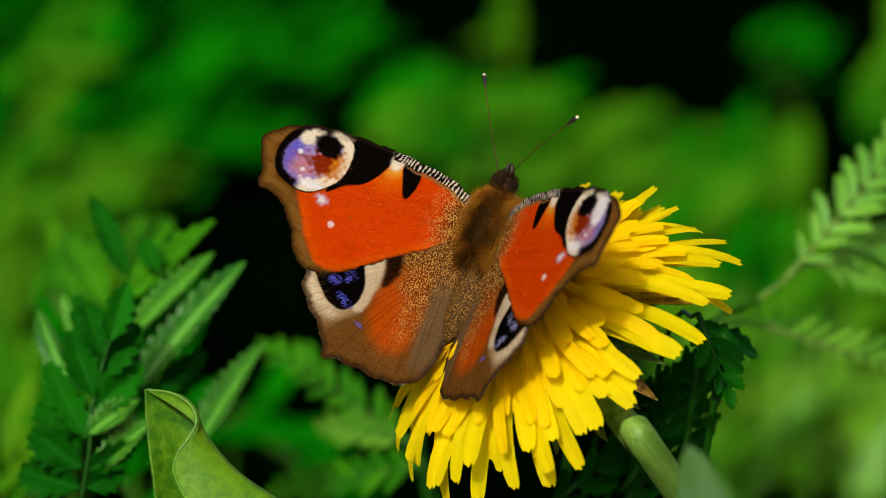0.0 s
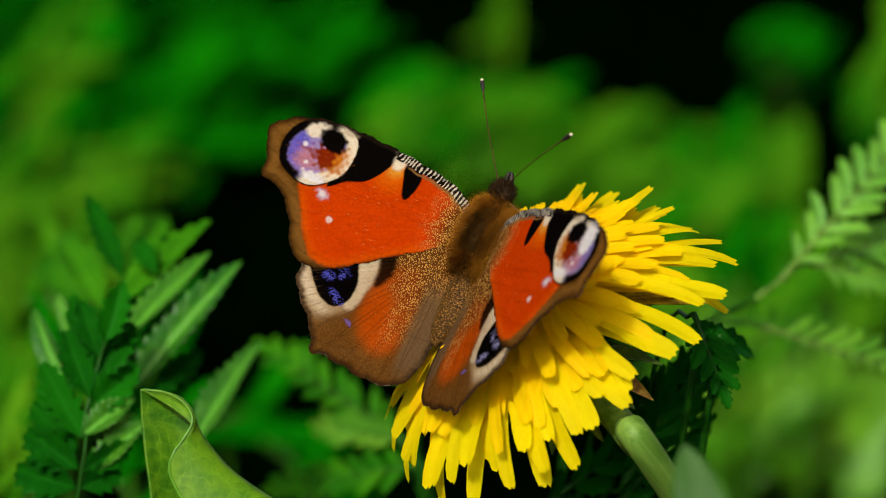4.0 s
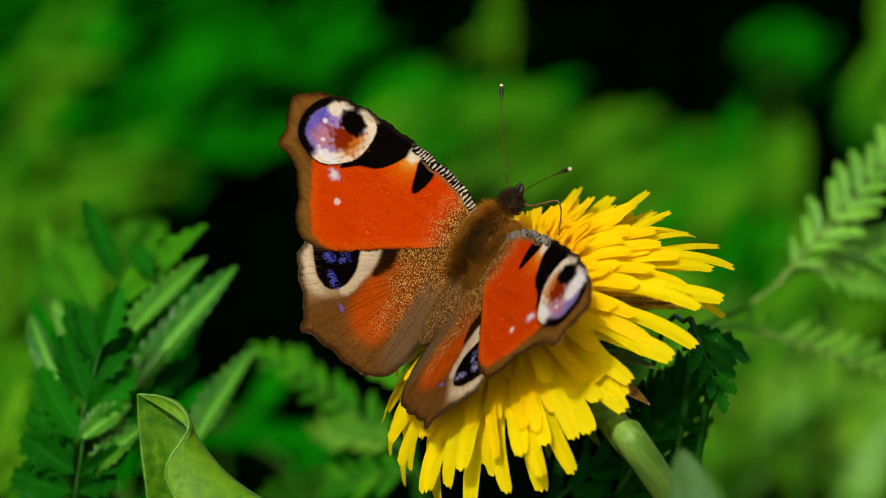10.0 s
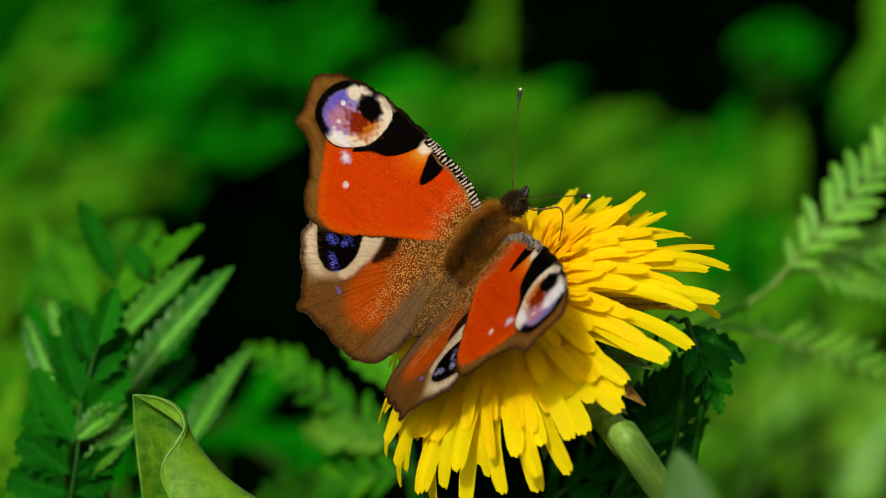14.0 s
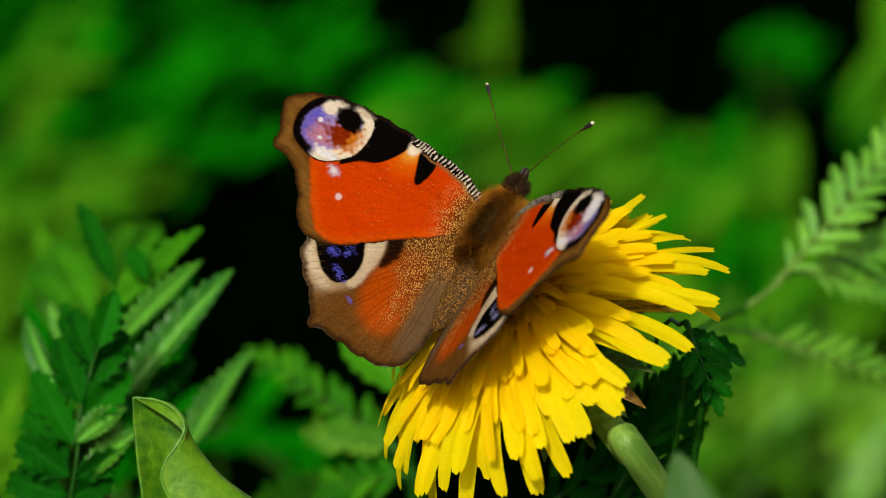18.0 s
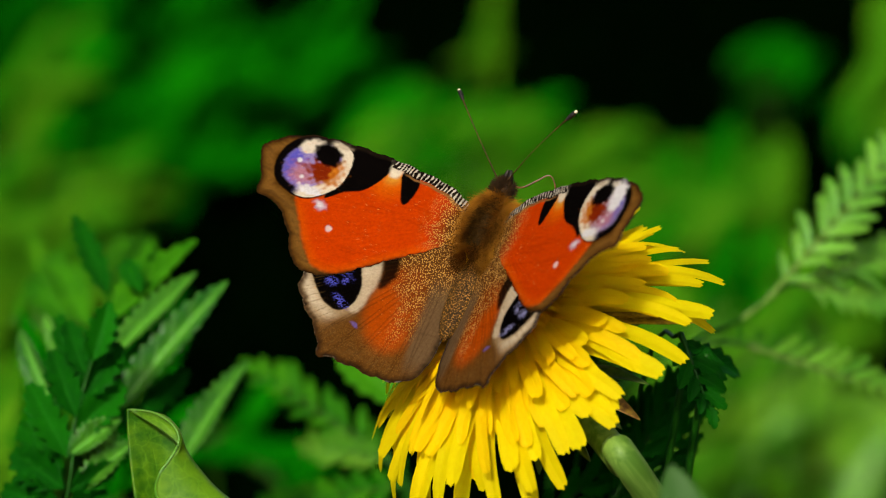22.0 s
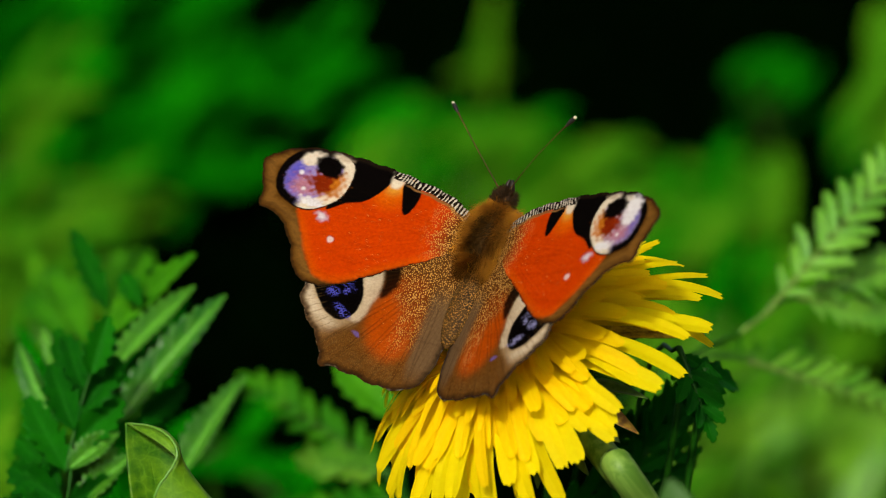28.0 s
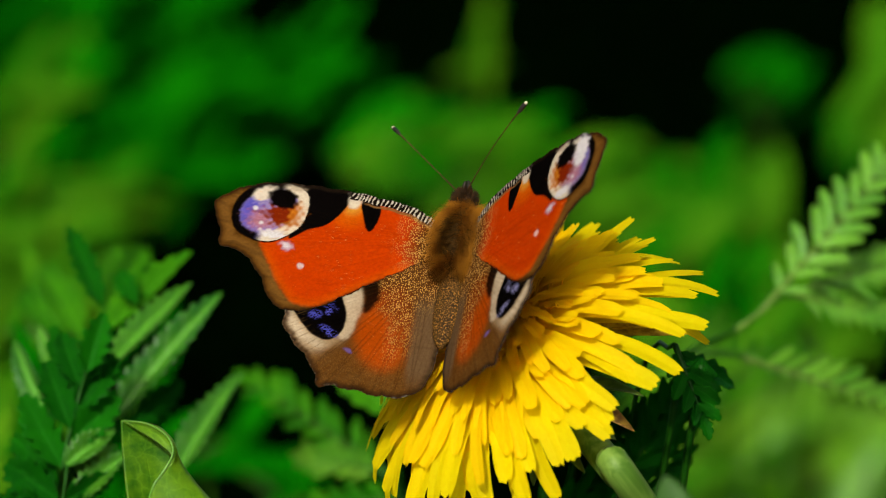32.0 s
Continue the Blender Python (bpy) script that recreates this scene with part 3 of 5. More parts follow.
    t.lay(t.area([(13.6, 8.2), (12.2, 7.9), (12.1, 6.7), (12.8, 5.9), (13.7, 6.1)], 0.3, 0, 0.2), CREAM)
    t.lay(t.oval(20.8, -1.2, 0.95, 0.70, 30, 0.5, 0.9), (0.62, 0.48, 0.78))
    t.lay(t.oval(20.8, -1.2, 0.5, 0.4, 30, 0.6) * 0.7, WHITE)
    t.lay(t.oval(18.4, -4.0, 0.46, 0.42, 0, 0.4, 0.5), (0.85, 0.68, 0.82))
    root = step(np.hypot(u, (v - 2.5) * 0.75) + 0.9 * t.wob, 6.4, 2.6)
    t.lay(root, (0.120, 0.050, 0.008))
    t.dust = np.maximum(t.dust, step(np.hypot(u, (v - 2.5) * 0.75) + 0.9 * t.wob, 7.6, 4.2))
    costa = step(v - 3.0, 0.0, 0.5)
    band = step(-rim, -1.25, -1.05) * costa * step(u, 14.2, 13.6) * step(u, 0.3, 1.0)
    bars = np.sin(2 * math.pi * (u + 0.35 * v + 0.9 * t.wob + 0.15 * t.fine) / 0.56) + 2.4 * t.fine
    t.lay(band, (0.010, 0.008, 0.007))
    t.lay(band * step(bars, 0.35, 0.75), (0.70, 0.76, 0.80))
    t.lay(step(-np.abs(rim - 1.45), -0.22, -0.08) * costa * step(u, 12.0, 11.0) * 0.8, (0.30, 0.17, 0.07))
    t.lay(step(-rim, -0.75, -0.35) * costa * step(u, 13.4, 14.4) * step(u, 30.0, 27.0) * (0.55 + 0.5 * t.fine), (0.022, 0.016, 0.012))
    t.dust *= 1 - 0.9 * band
    t.lay(veins(t, (1.0, 2.5), FORE_VEINS, 0.06) * 0.07, DARK)
    return t


def paint_hind(p, rim, pale):
    t = Paint(p, (0.175, 0.080, 0.017))
    u, v = p[:, 0], p[:, 1]
    # fine streaks that fan out from the root
    fan = np.degrees(np.arctan2(v + 1.0, u + 2.0))
    far = np.hypot(u + 2.0, v + 1.0)
    streak = np.sin(fan * 2.3 + 3 * t.wob) * 0.5 + np.sin(fan * 5.1 + 0.3 * far + 2 * t.fine) * 0.5 + 1.2 * t.grain
    t.lay(step(t.wob + 0.7 * t.fine + 0.3 * streak, -0.1, 0.7) * 0.50, (0.27, 0.150, 0.045))
    t.lay(step(streak, 0.1, 0.9) * 0.28, (0.120, 0.050, 0.009))
    t.lay(step(t.grain + 0.4 * t.fine, 0.22, 0.40) * 0.30, (0.22, 0.155, 0.055))
    patch = [(7.4, -6.8), (4.2, -5.6), (2.6, -9.6), (2.4, -13.6), (3.2, -16.2), (5.0, -17.4), (7.2, -16.4), (8.6, -14.2), (9.0, -11.0)]
    t.lay(t.area(patch, 2.6, 0.3) * 0.65, (0.42, 0.105, 0.007))
    t.lay(t.area(patch, 1.3, 0.2) * (0.97 - 0.15 * step(streak, 0.0, 0.8)), (0.62, 0.105, 0.003))
    eye = [(18.2, -9.7), (16.9, -12.0), (14.7, -14.0), (12.5, -14.3), (11.1, -12.8), (10.9, -10.4), (11.8, -8.1), (13.0, -6.2), (16.0, -6.4)]
    d = away(p, rounded(eye)) + 0.5 * t.wob
    # cream: broad on the outer side, a wedge on the inner one, fading downwards
    outer = step(-d - 0.35 * t.fine, -3.3, -0.9) * step(u + 0.5 * v, 4.4, 7.2)
    below = step(-d - 0.35 * t.fine, -1.9, -0.3)
    wedge = t.area([(13.2, -6.5), (10.2, -5.0), (9.1, -8.1), (9.3, -10.2), (10.1, -13.6), (11.6, -13.4)], 0.35, 0, 0.4)
    halo = step(-d - 0.5 * t.fine, -5.2, -0.6) * step(u + 0.5 * v, 2.4, 7.0)
    t.lay(halo * 0.75, (0.42, 0.265, 0.120))
    t.lay(np.maximum(outer * 0.85, below * 0.60), (0.60, 0.49, 0.31))
    t.lay(np.maximum(np.exp(-((d - 0.9 + 0.4 * t.fine) / 0.9) ** 2) * step(u + 0.5 * v, 4.0, 7.0), wedge * (0.75 + 0.4 * t.wob)) * 0.95, (0.98, 0.95, 0.84))
    t.lay(step(-rim, -0.9, -0.2) * step(v, -20.0, -12.0) * 0.75, (0.24, 0.14, 0.07))
    t.lay(t.area(eye, 0.14, 0.0, 0.25), BLACK)
    # sheen of the right wing again: its blue scales are painted whiter
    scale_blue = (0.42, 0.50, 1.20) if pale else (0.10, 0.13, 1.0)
    for x, y, a, b, turn in ((15.1, -8.2, 2.5, 0.8, 30), (15.0, -10.8, 0.9, 0.7, 0), (13.3, -10.2, 0.5, 0.5, 0), (12.8, -13.1, 1.5, 0.55, 28)):
        spot = t.oval(x, y, a, b, turn, 0.4, 0.5) * step(t.grain + 0.5 * t.fine, -0.10, 0.08)
        t.lay(spot, scale_blue)
        t.lay(spot * step(t.grain, 0.15, 0.35) * 0.35, LILAC)
    t.lay(t.oval(9.9, -15.5, 0.50, 0.30, 20, 0.3, 1.2) * 0.8, (0.20, 0.16, 0.75))
    basal = step(away(p, rounded([(7.8, -3.4), (4.0, 0.5), (-1.5, 0.5), (-1.0, -6.0), (1.6, -10.0), (2.2, -14.5), (4.4, -11.0), (6.4, -8.6), (7.0, -6.8)])) + 0.9 * t.wob, 1.8, -1.8)
    t.lay(basal * 0.62, (0.145, 0.052, 0.006))
    t.dust = np.maximum(basal, step(np.abs(u - 3.9 + 0.02 * v), 1.7, 0.4) * step(v, -19.0, -13.0) * 0.9)
    t.dust = np.maximum(t.dust, 0.10 * step(v, -12.0, -19.0) * step(rim, 0.2, 1.2))
    bar = t.area([(9.9, -4.9), (8.0, -4.0), (7.1, -6.0), (7.4, -8.0), (8.2, -9.4), (8.9, -9.2), (9.1, -7.2)], 0.45, 0, 0.4)
    t.lay(bar * 0.95, (0.008, 0.005, 0.004))
    t.dust *= 1 - bar
    panel = step(u - 0.05 * (v + 8) + 0.4 * t.wob + 0.3 * streak, 2.7, 1.5) * step(v, -4.5, -8.5) * step(-v, 21.0, 16.5)
    t.lay(panel * 0.85, (0.235, 0.170, 0.105))
    t.lay(panel * step(-streak, 0.0, 0.8) * 0.4, (0.150, 0.105, 0.060))
    t.dust *= 1 - 0.75 * panel
    t.lay(step(-streak, 0.2, 0.9) * step(-np.abs(rim - 1.8), -1.6, -0.2) * 0.40, (0.20, 0.140, 0.060))
    t.lay(veins(t, (1.0, -2.0), HIND_VEINS, 0.10) * 0.30 * (1 - np.maximum(np.maximum(outer, below), wedge)), (0.06, 0.026, 0.008))
    t.c *= 0.76
    t.lay(step(-rim, -1.10, -0.15) * (0.80 + 0.7 * t.fine), (0.030, 0.018, 0.010))
    t.lay(step(-rim, -0.22, -0.10) * step(t.fine + 0.5 * t.grain, 0.12, 0.30) * 0.35, (0.50, 0.52, 0.50))
    return t


def wing_mesh(name, outline, centre, paint, sign, low, notch):
    rim = smooth_line([(x, y, 0) for x, y in outline], 26, True)
    n = len(rim)
    # finely ragged fringe
    pts = np.array([(q.x, q.y) for q in rim])
    s = np.cumsum(np.hypot(*(np.roll(pts, -1, 0) - pts).T))
    rag = notch * (np.abs(np.sin(s * 0.9)) - 0.5) + 0.05 * np.sin(s * 5.1) + 0.04 * np.sin(s * 11.7 + 1)
    c = np.array(centre)
    d = pts - c
    L = np.hypot(*d.T)[:, None]
    pts = pts + d / L * (rag * np.where((pts[:, 0] > 1.5), 1.0, 0.3))[:, None]
    rings = 84
    r = (np.arange(1, rings + 1) / rings) ** 0.8
    p = np.concatenate([c[None], (c + r[:, None, None] * (pts - c)[None]).reshape(-1, 2)])
    inside = np.maximum(-away(p, pts[::2]), 0.0)
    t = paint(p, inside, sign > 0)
    vein = veins(t, (1.0, 2.5) if low == 0 else (1.0, -2.0), FORE_VEINS if low == 0 else HIND_VEINS, 0.16)
    u, v = p[:, 0], p[:, 1]
    if low == 0:
        z = 0.16 + 0.016 * vein + 0.10 * np.sin(0.9 * (v - 0.5 * u)) * step(u, 12.0, 24.0) - 0.0012 * (u - 8) ** 2 + 0.03 * t.wob
    else:
        z = -0.04 - 0.0012 * (u - 8) ** 2 + 0.045 * vein - 0.35 * step(u, 1.5, -1.5) * step(v, -3, -9) - 0.004 * np.maximum(-v - 14, 0) ** 2 + 0.04 * t.wob
    verts = np.stack([sign * u, v, z], 1) * MM
    faces = []
    for j in range(n):
        k = (j + 1) % n
        faces.append((0, 1 + j, 1 + k) if sign > 0 else (0, 1 + k, 1 + j))
    for i in range(rings - 1):
        a, b = 1 + i * n, 1 + (i + 1) * n
        for j in range(n):
            k = (j + 1) % n
            faces.append((a + j, b + j, b + k, a + k) if sign > 0 else (a + k, b + k, b + j, a + j))
    # the outline runs clockwise seen from above for one of the two wings
    area = np.sum(pts[:, 0] * np.roll(pts[:, 1], -1) - np.roll(pts[:, 0], -1) * pts[:, 1])
    if area < 0:
        faces = [tuple(reversed(f)) for f in faces]
    me = mesh_of(name, verts, faces, WING)
    me.materials.append(UNDERWING)
    col = me.attributes.new("pattern", "FLOAT_COLOR", "POINT")
    col.data.foreach_set("color", np.concatenate([np.clip(t.c * np.array((0.46, 0.385, 0.28)), 0, 1), np.ones((len(p), 1))], 1).astype(np.float32).ravel())
    dust = me.attributes.new("dust", "FLOAT", "POINT")
    dust.data.foreach_set("value", np.clip(t.dust, 0, 1).astype(np.float32))
    return me


def ellipsoid(name, centre, radii, material, taper=0.0, segments=20, rings=14, rough=0.03, seed=0, bands=0):
    """A body part along y, with an uneven skin."""
    verts = []
    for i in range(rings + 1):
        a = math.pi * i / rings
        y = -math.cos(a)
        for j in range(segments):
            b = 2 * math.pi * j / segments
            k = math.sin(a) * (1 + taper * y) + 1e-4
            if bands:
                k *= 1 + 0.035 * math.sin(bands * math.pi * y)
            v = Vector((k * math.cos(b), y, k * math.sin(b)))
            v *= 1 + rough * noise.noise(v * 4 + Vector((seed, 0, 0)))
            verts.append(Vector([c + w * q for c, w, q in zip(centre, radii, v)]) * MM)
    return mesh_of(name, verts, grid_faces(rings + 1, segments, True), material)


def fur_mesh(name, centre, radii, count, length, material, seed, sweep=(0, -1, 0.35), spread=0.6, keep=-0.5, width=0.05):
    """Fine tapering hairs rooted on an ellipsoid, combed along sweep."""
    r = random.Random(seed)
    verts, faces = [], []
    while len(faces) < count * 2:
        d = Vector((r.gauss(0, 1), r.gauss(0, 1), r.gauss(0, 1))).normalized()
        if d.z < keep:
            continue
        root = Vector([c + w * q for c, w, q in zip(centre, radii, d)])
        way = (d * 0.7 + Vector(sweep) * 0.8 + Vector((r.gauss(0, 1), r.gauss(0, 1), r.gauss(0, 1))) * spread * 0.5).normalized()
        ln = length * r.uniform(0.5, 1.2)
        side = way.orthogonal().normalized() * width
        mid = root + way * ln * 0.55 + d * 0.08 * ln
        tip = root + way * ln - d * 0.06 * ln
        k = len(verts)
        verts += [(root - side) * MM, (root + side) * MM, (mid + side * 0.7) * MM, (mid - side * 0.7) * MM, tip * MM]
        faces += [(k, k + 1, k + 2, k + 3), (k + 3, k + 2, k + 4)]
    return mesh_of(name, verts, faces, material)


def build_butterfly():
    bug = thing("butterfly", Matrix.Identity(4), "peacock butterfly with red wings and blue-black eyespots feeding on a dandelion", "butterfly")
    wings, feelers = {}, []
    for side, sign in (("left", -1), ("right", 1)):
        for name, outline, centre, paint, low, notch in (("forewing", FORE, (17.0, 1.2), paint_fore, 0, 0.26), ("hindwing", HIND, (7.6, -11.5), paint_hind, 1, 0.34)):
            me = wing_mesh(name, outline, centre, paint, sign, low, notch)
            ob = piece(name, me, bug, "rust-red forewing with a large eyespot" if low == 0 else "brown hindwing with a blue-black eyespot", Matrix.Translation((2.0 * sign * MM, 0, 0)))
            so = ob.modifiers.new("thickness", "SOLIDIFY")
            so.thickness, so.offset, so.material_offset, so.material_offset_rim = 0.00010, -1.0, 1, 1
            wings[side, name] = ob
    thorax = piece("thorax", ellipsoid("thorax", (0, 2.6, 0.0), (2.2, 4.7, 2.1), BODY, 0.06, seed=1), bug, "olive-brown furry thorax")
    for sign in (-1, 1):
        piece("fur", fur_mesh("fur", (1.9 * sign, 2.3, -0.4), (1.2, 4.9, 1.6), 8000, 2.3, FUR_BROWN, 3 + sign, (0.45 * sign, -1.0, -0.1), 0.45, -0.3, 0.016), thorax, "tawny hair")
    piece("fur", fur_mesh("fur", (0, 2.6, 0.0), (2.15, 4.6, 2.1), 4200, 1.1, FUR_MID, 14, (0, -1.2, 0.0), 0.5, 0.25, 0.026), thorax, "dark brown hair")
    piece("fur", fur_mesh("fur", (0, 6.3, 0.0), (2.0, 1.7, 1.8), 1500, 1.5, FUR_BROWN, 8, (0, -0.6, 0.2), 0.5, 0.0, 0.022), thorax, "tawny collar")
    piece("fur", fur_mesh("fur", (0, -1.2, -0.1), (2.0, 1.5, 1.7), 1500, 2.0, FUR_BROWN, 12, (0, -1.2, 0.1), 0.5, 0.0, 0.022), thorax, "tawny hair")
    abdomen = piece("abdomen", ellipsoid("abdomen", (0, -6.4, -0.95), (2.0, 7.0, 1.35), FLECKS, -0.12, 24, 26, 0.04, 2, 8), bug, "dark brown banded abdomen with golden scales")
    piece("fur", fur_mesh("fur", (0, -6.2, -0.95), (1.8, 6.9, 1.3), 1500, 0.7, FUR_BROWN, 5, (0, -1.4, 0.0), 0.4, -0.5, 0.020), abdomen, "short golden hair")
    head = piece("head", ellipsoid("head", (0, 8.9, 0.0), (1.55, 1.7, 1.4), FUR_DARK, 0, seed=3), bug, "small dark head")
    piece("fur", fur_mesh("fur", (0, 8.9, 0.0), (1.5, 1.6, 1.35), 1500, 0.9, FUR_DARK, 6, (0, 0.3, 0.3)), head, "dark brown hair")
    for sign in (-1, 1):
        piece("eye", ellipsoid("eye", (1.25 * sign, 9.1, -0.1), (0.45, 0.65, 0.65), HORN, 0, 16, 12, 0.0), head, "black eye")
        piece("palp", tube("palp", [Vector(q) * MM for q in ((0.40 * sign, 9.9, -0.3), (0.42 * sign, 10.9, 0.1), (0.22 * sign, 11.9, 0.4))], [0.46 * MM, 0.40 * MM, 0.16 * MM], HORN), head, "pointed dark palp")
        reach = 15.6 if sign < 0 else 15.2
        pts = [Vector((0, reach * f, 0.5 * math.sin(math.pi * f))) for f in (0, 0.25, 0.5, 0.75, 0.88)]
        tip = Vector((0, reach, 0))
        feeler = piece("antenna", tube("antenna", [q * MM for q in pts], [0.11 * MM, 0.075 * MM, 0.075 * MM, 0.085 * MM, 0.13 * MM], AMBER_DARK, 6), bug, "thin dark antenna")
        feelers.append(feeler)
        way = (tip - pts[-1])
        piece("club", tube("club", [q * MM for q in (pts[-1], pts[-1] + way * 0.35, pts[-1] + way * 0.7, tip - way * 0.08)], [0.15 * MM, 0.28 * MM, 0.33 * MM, 0.26 * MM], HORN, 8), feeler, "black club")
        piece("tip", ellipsoid("tip", tuple(tip), (0.24, 0.24, 0.24), PALE_TIP, 0, 10, 8, 0.0), feeler, "pale tip")
        for y, reach, fwd in ((3.6, 3.6, 1.2), (1.0, 5.2, -2.5)):
            knee = Vector((reach * sign, y + fwd * 0.5, -2.0))
            foot = Vector((reach * 0.95 * sign, y + fwd, -5.4))
            piece("leg", tube("leg", [Vector(q) * MM for q in ((1.4 * sign, y, -1.8), knee, foot, foot + Vector((0.5 * sign, 0.8, -0.6)))], [0.32 * MM, 0.24 * MM, 0.16 * MM, 0.12 * MM], FUR_DARK, 6), bug, "thin dark leg")
    line = [(0, 0, 0), (2.0, -0.2, 0.2), (3.6, 1.2, -0.1), (4.9, 2.4, -0.4), (5.6, 1.8, -1.3), (5.7, 0.2, -2.7), (5.6, -1.6, -4.3)]
    tongue = piece("proboscis", tube("proboscis", [Vector(q) * MM for q in line], [0.14 * MM, 0.12 * MM, 0.10 * MM, 0.08 * MM], AMBER, 7), bug, "thin amber proboscis")
    return bug, wings, feelers, tongue


bug, wings, feelers, tongue = build_butterfly()


# ---- herbs ----
def frond(m, length, pairs, leaflet, width, material, teeth=6, spread=52.0, label="", seed=0, fold=0.35, bend=0.25, category="leaf", group="", first=0.12, taper=0.75, lift=8.0, name="pinnate_leaf", jitter=5.0, stalk=None, weak=0, share=1.0):
    """A feathered leaf along y: a stalk with pairs of toothed leaflets and one at the end, each an own piece. weak: the side (-1, 1) whose leaflets have only a share of the size."""
    r = random.Random(seed)
    leaf = thing(name, m, label, category, group)

    def spine(s):
        return Vector((0, length * s, -bend * length * s * s))
    piece("stalk", tube("stalk", [spine(k / 5) for k in range(6)], [0.035 * leaflet + 0.0003, 0.02 * leaflet + 0.0002, 0.012 * leaflet], stalk or RACHIS, 6, 3), leaf, "pale green leaf stalk")
    kinds = [blade("leaflet", leaflet * q, width * q, material, teeth, 0.36, fold, 0.12, 0.42, 3, seed + k) for k, q in enumerate((1.0, 0.92, 0.84))]
    for i in range(pairs):
        s = first + (0.97 - first) * i / max(pairs - 0.4, 1)
        size = (math.sin(math.pi * (0.28 + taper * 0.62 * s)) ** 0.9)
        for sign in (-1, 1):
            k = size * r.uniform(0.92, 1.06) * (share if sign == weak else 1.0)
            a = spread - 16 * s + r.uniform(-jitter, jitter)
            mm = Matrix.Translation(spine(s + r.uniform(-0.01, 0.01))) @ pose(0, 0, 0, lift - 57 * 2 * bend * s * 0.5, sign * -10, -sign * a) @ Matrix.Diagonal((k, k, k, 1))
            piece("leaflet", r.choice(kinds), leaf, "", mm)
    end = Matrix.Translation(spine(0.97)) @ pose(0, 0, 0, -57 * 2 * bend, 0, 0) @ Matrix.Diagonal((0.8, 0.8, 0.8, 1))
    piece("leaflet", kinds[0], leaf, "", end)
    return leaf


VIEW = Vector((0, -0.978, 0.208))


def add_frond(base, tip, face, pairs, leaflet, width, material, label, **more):
    b, t = Vector(base), Vector(tip)
    return frond(from_to(b, t, face), (t - b).length, pairs, leaflet * MM, width * MM, material, label=label, **more)


def add_blade(base, tip, face, width, material, label, category="leaf", name="leaf", stalk_to=None, **more):
    b, t = Vector(base), Vector(tip)
    leaf = thing(name, from_to(b, t, face), label, category)
    piece("blade", blade("blade", (t - b).length, width * MM, material, **more), leaf)
    if stalk_to is not None:
        inv = leaf.matrix_basis.inverted()
        e = Vector(stalk_to)
        piece("stalk", tube("stalk", [inv @ b + Vector((0, 0.001, 0)), inv @ (b.lerp(e, 0.4) + Vector((0, 0, 0.01))), inv @ e], [0.0005, 0.0007, 0.0010], RIB, 6), leaf, "green leaf stalk")
    return leaf


GREENS = "deep green toothed pinnate leaf beside the dandelion"
PALE = "light green feathery leaf behind the dandelion"


RIB = stem_material("rib", (0.004, 0.050, 0.001), (0.012, 0.085, 0.003))


def stalk_of(leaf, points, radius=1.0, material=None):
    inv = leaf.matrix_basis.inverted()
    piece("leaf_stem", tube("leaf_stem", [inv @ Vector(q) for q in points], [radius * MM, radius * 1.3 * MM, radius * 1.6 * MM], material or RACHIS, 7), leaf, "pale green stem")


def compound(name, label, line, leaflets):
    """A large leaf: one stem and toothed leaflets of different size, each from its root to its tip."""
    leaf = thing(name, Matrix.Translation(line[0]), label, "leaf")
    stalk_of(leaf, line, 0.15, RIB)
    o = Matrix.Translation(line[0]).inverted()
    for k, (b, t, face, width, mat, teeth) in enumerate(leaflets):
        b, t = Vector(b), Vector(t)
        piece("leaflet", blade("leaflet", (t - b).length, 1.18 * width * MM, mat, teeth, 0.46 if mat is LEAF_SHADED else 0.34, 0.75, 0.05 + 0.05 * math.sin(5.0 * k), 0.36, 4, 60 + k, twist=0.35 * math.sin(3.1 * k)), leaf, "", o @ from_to(b, t, face))
    return leaf


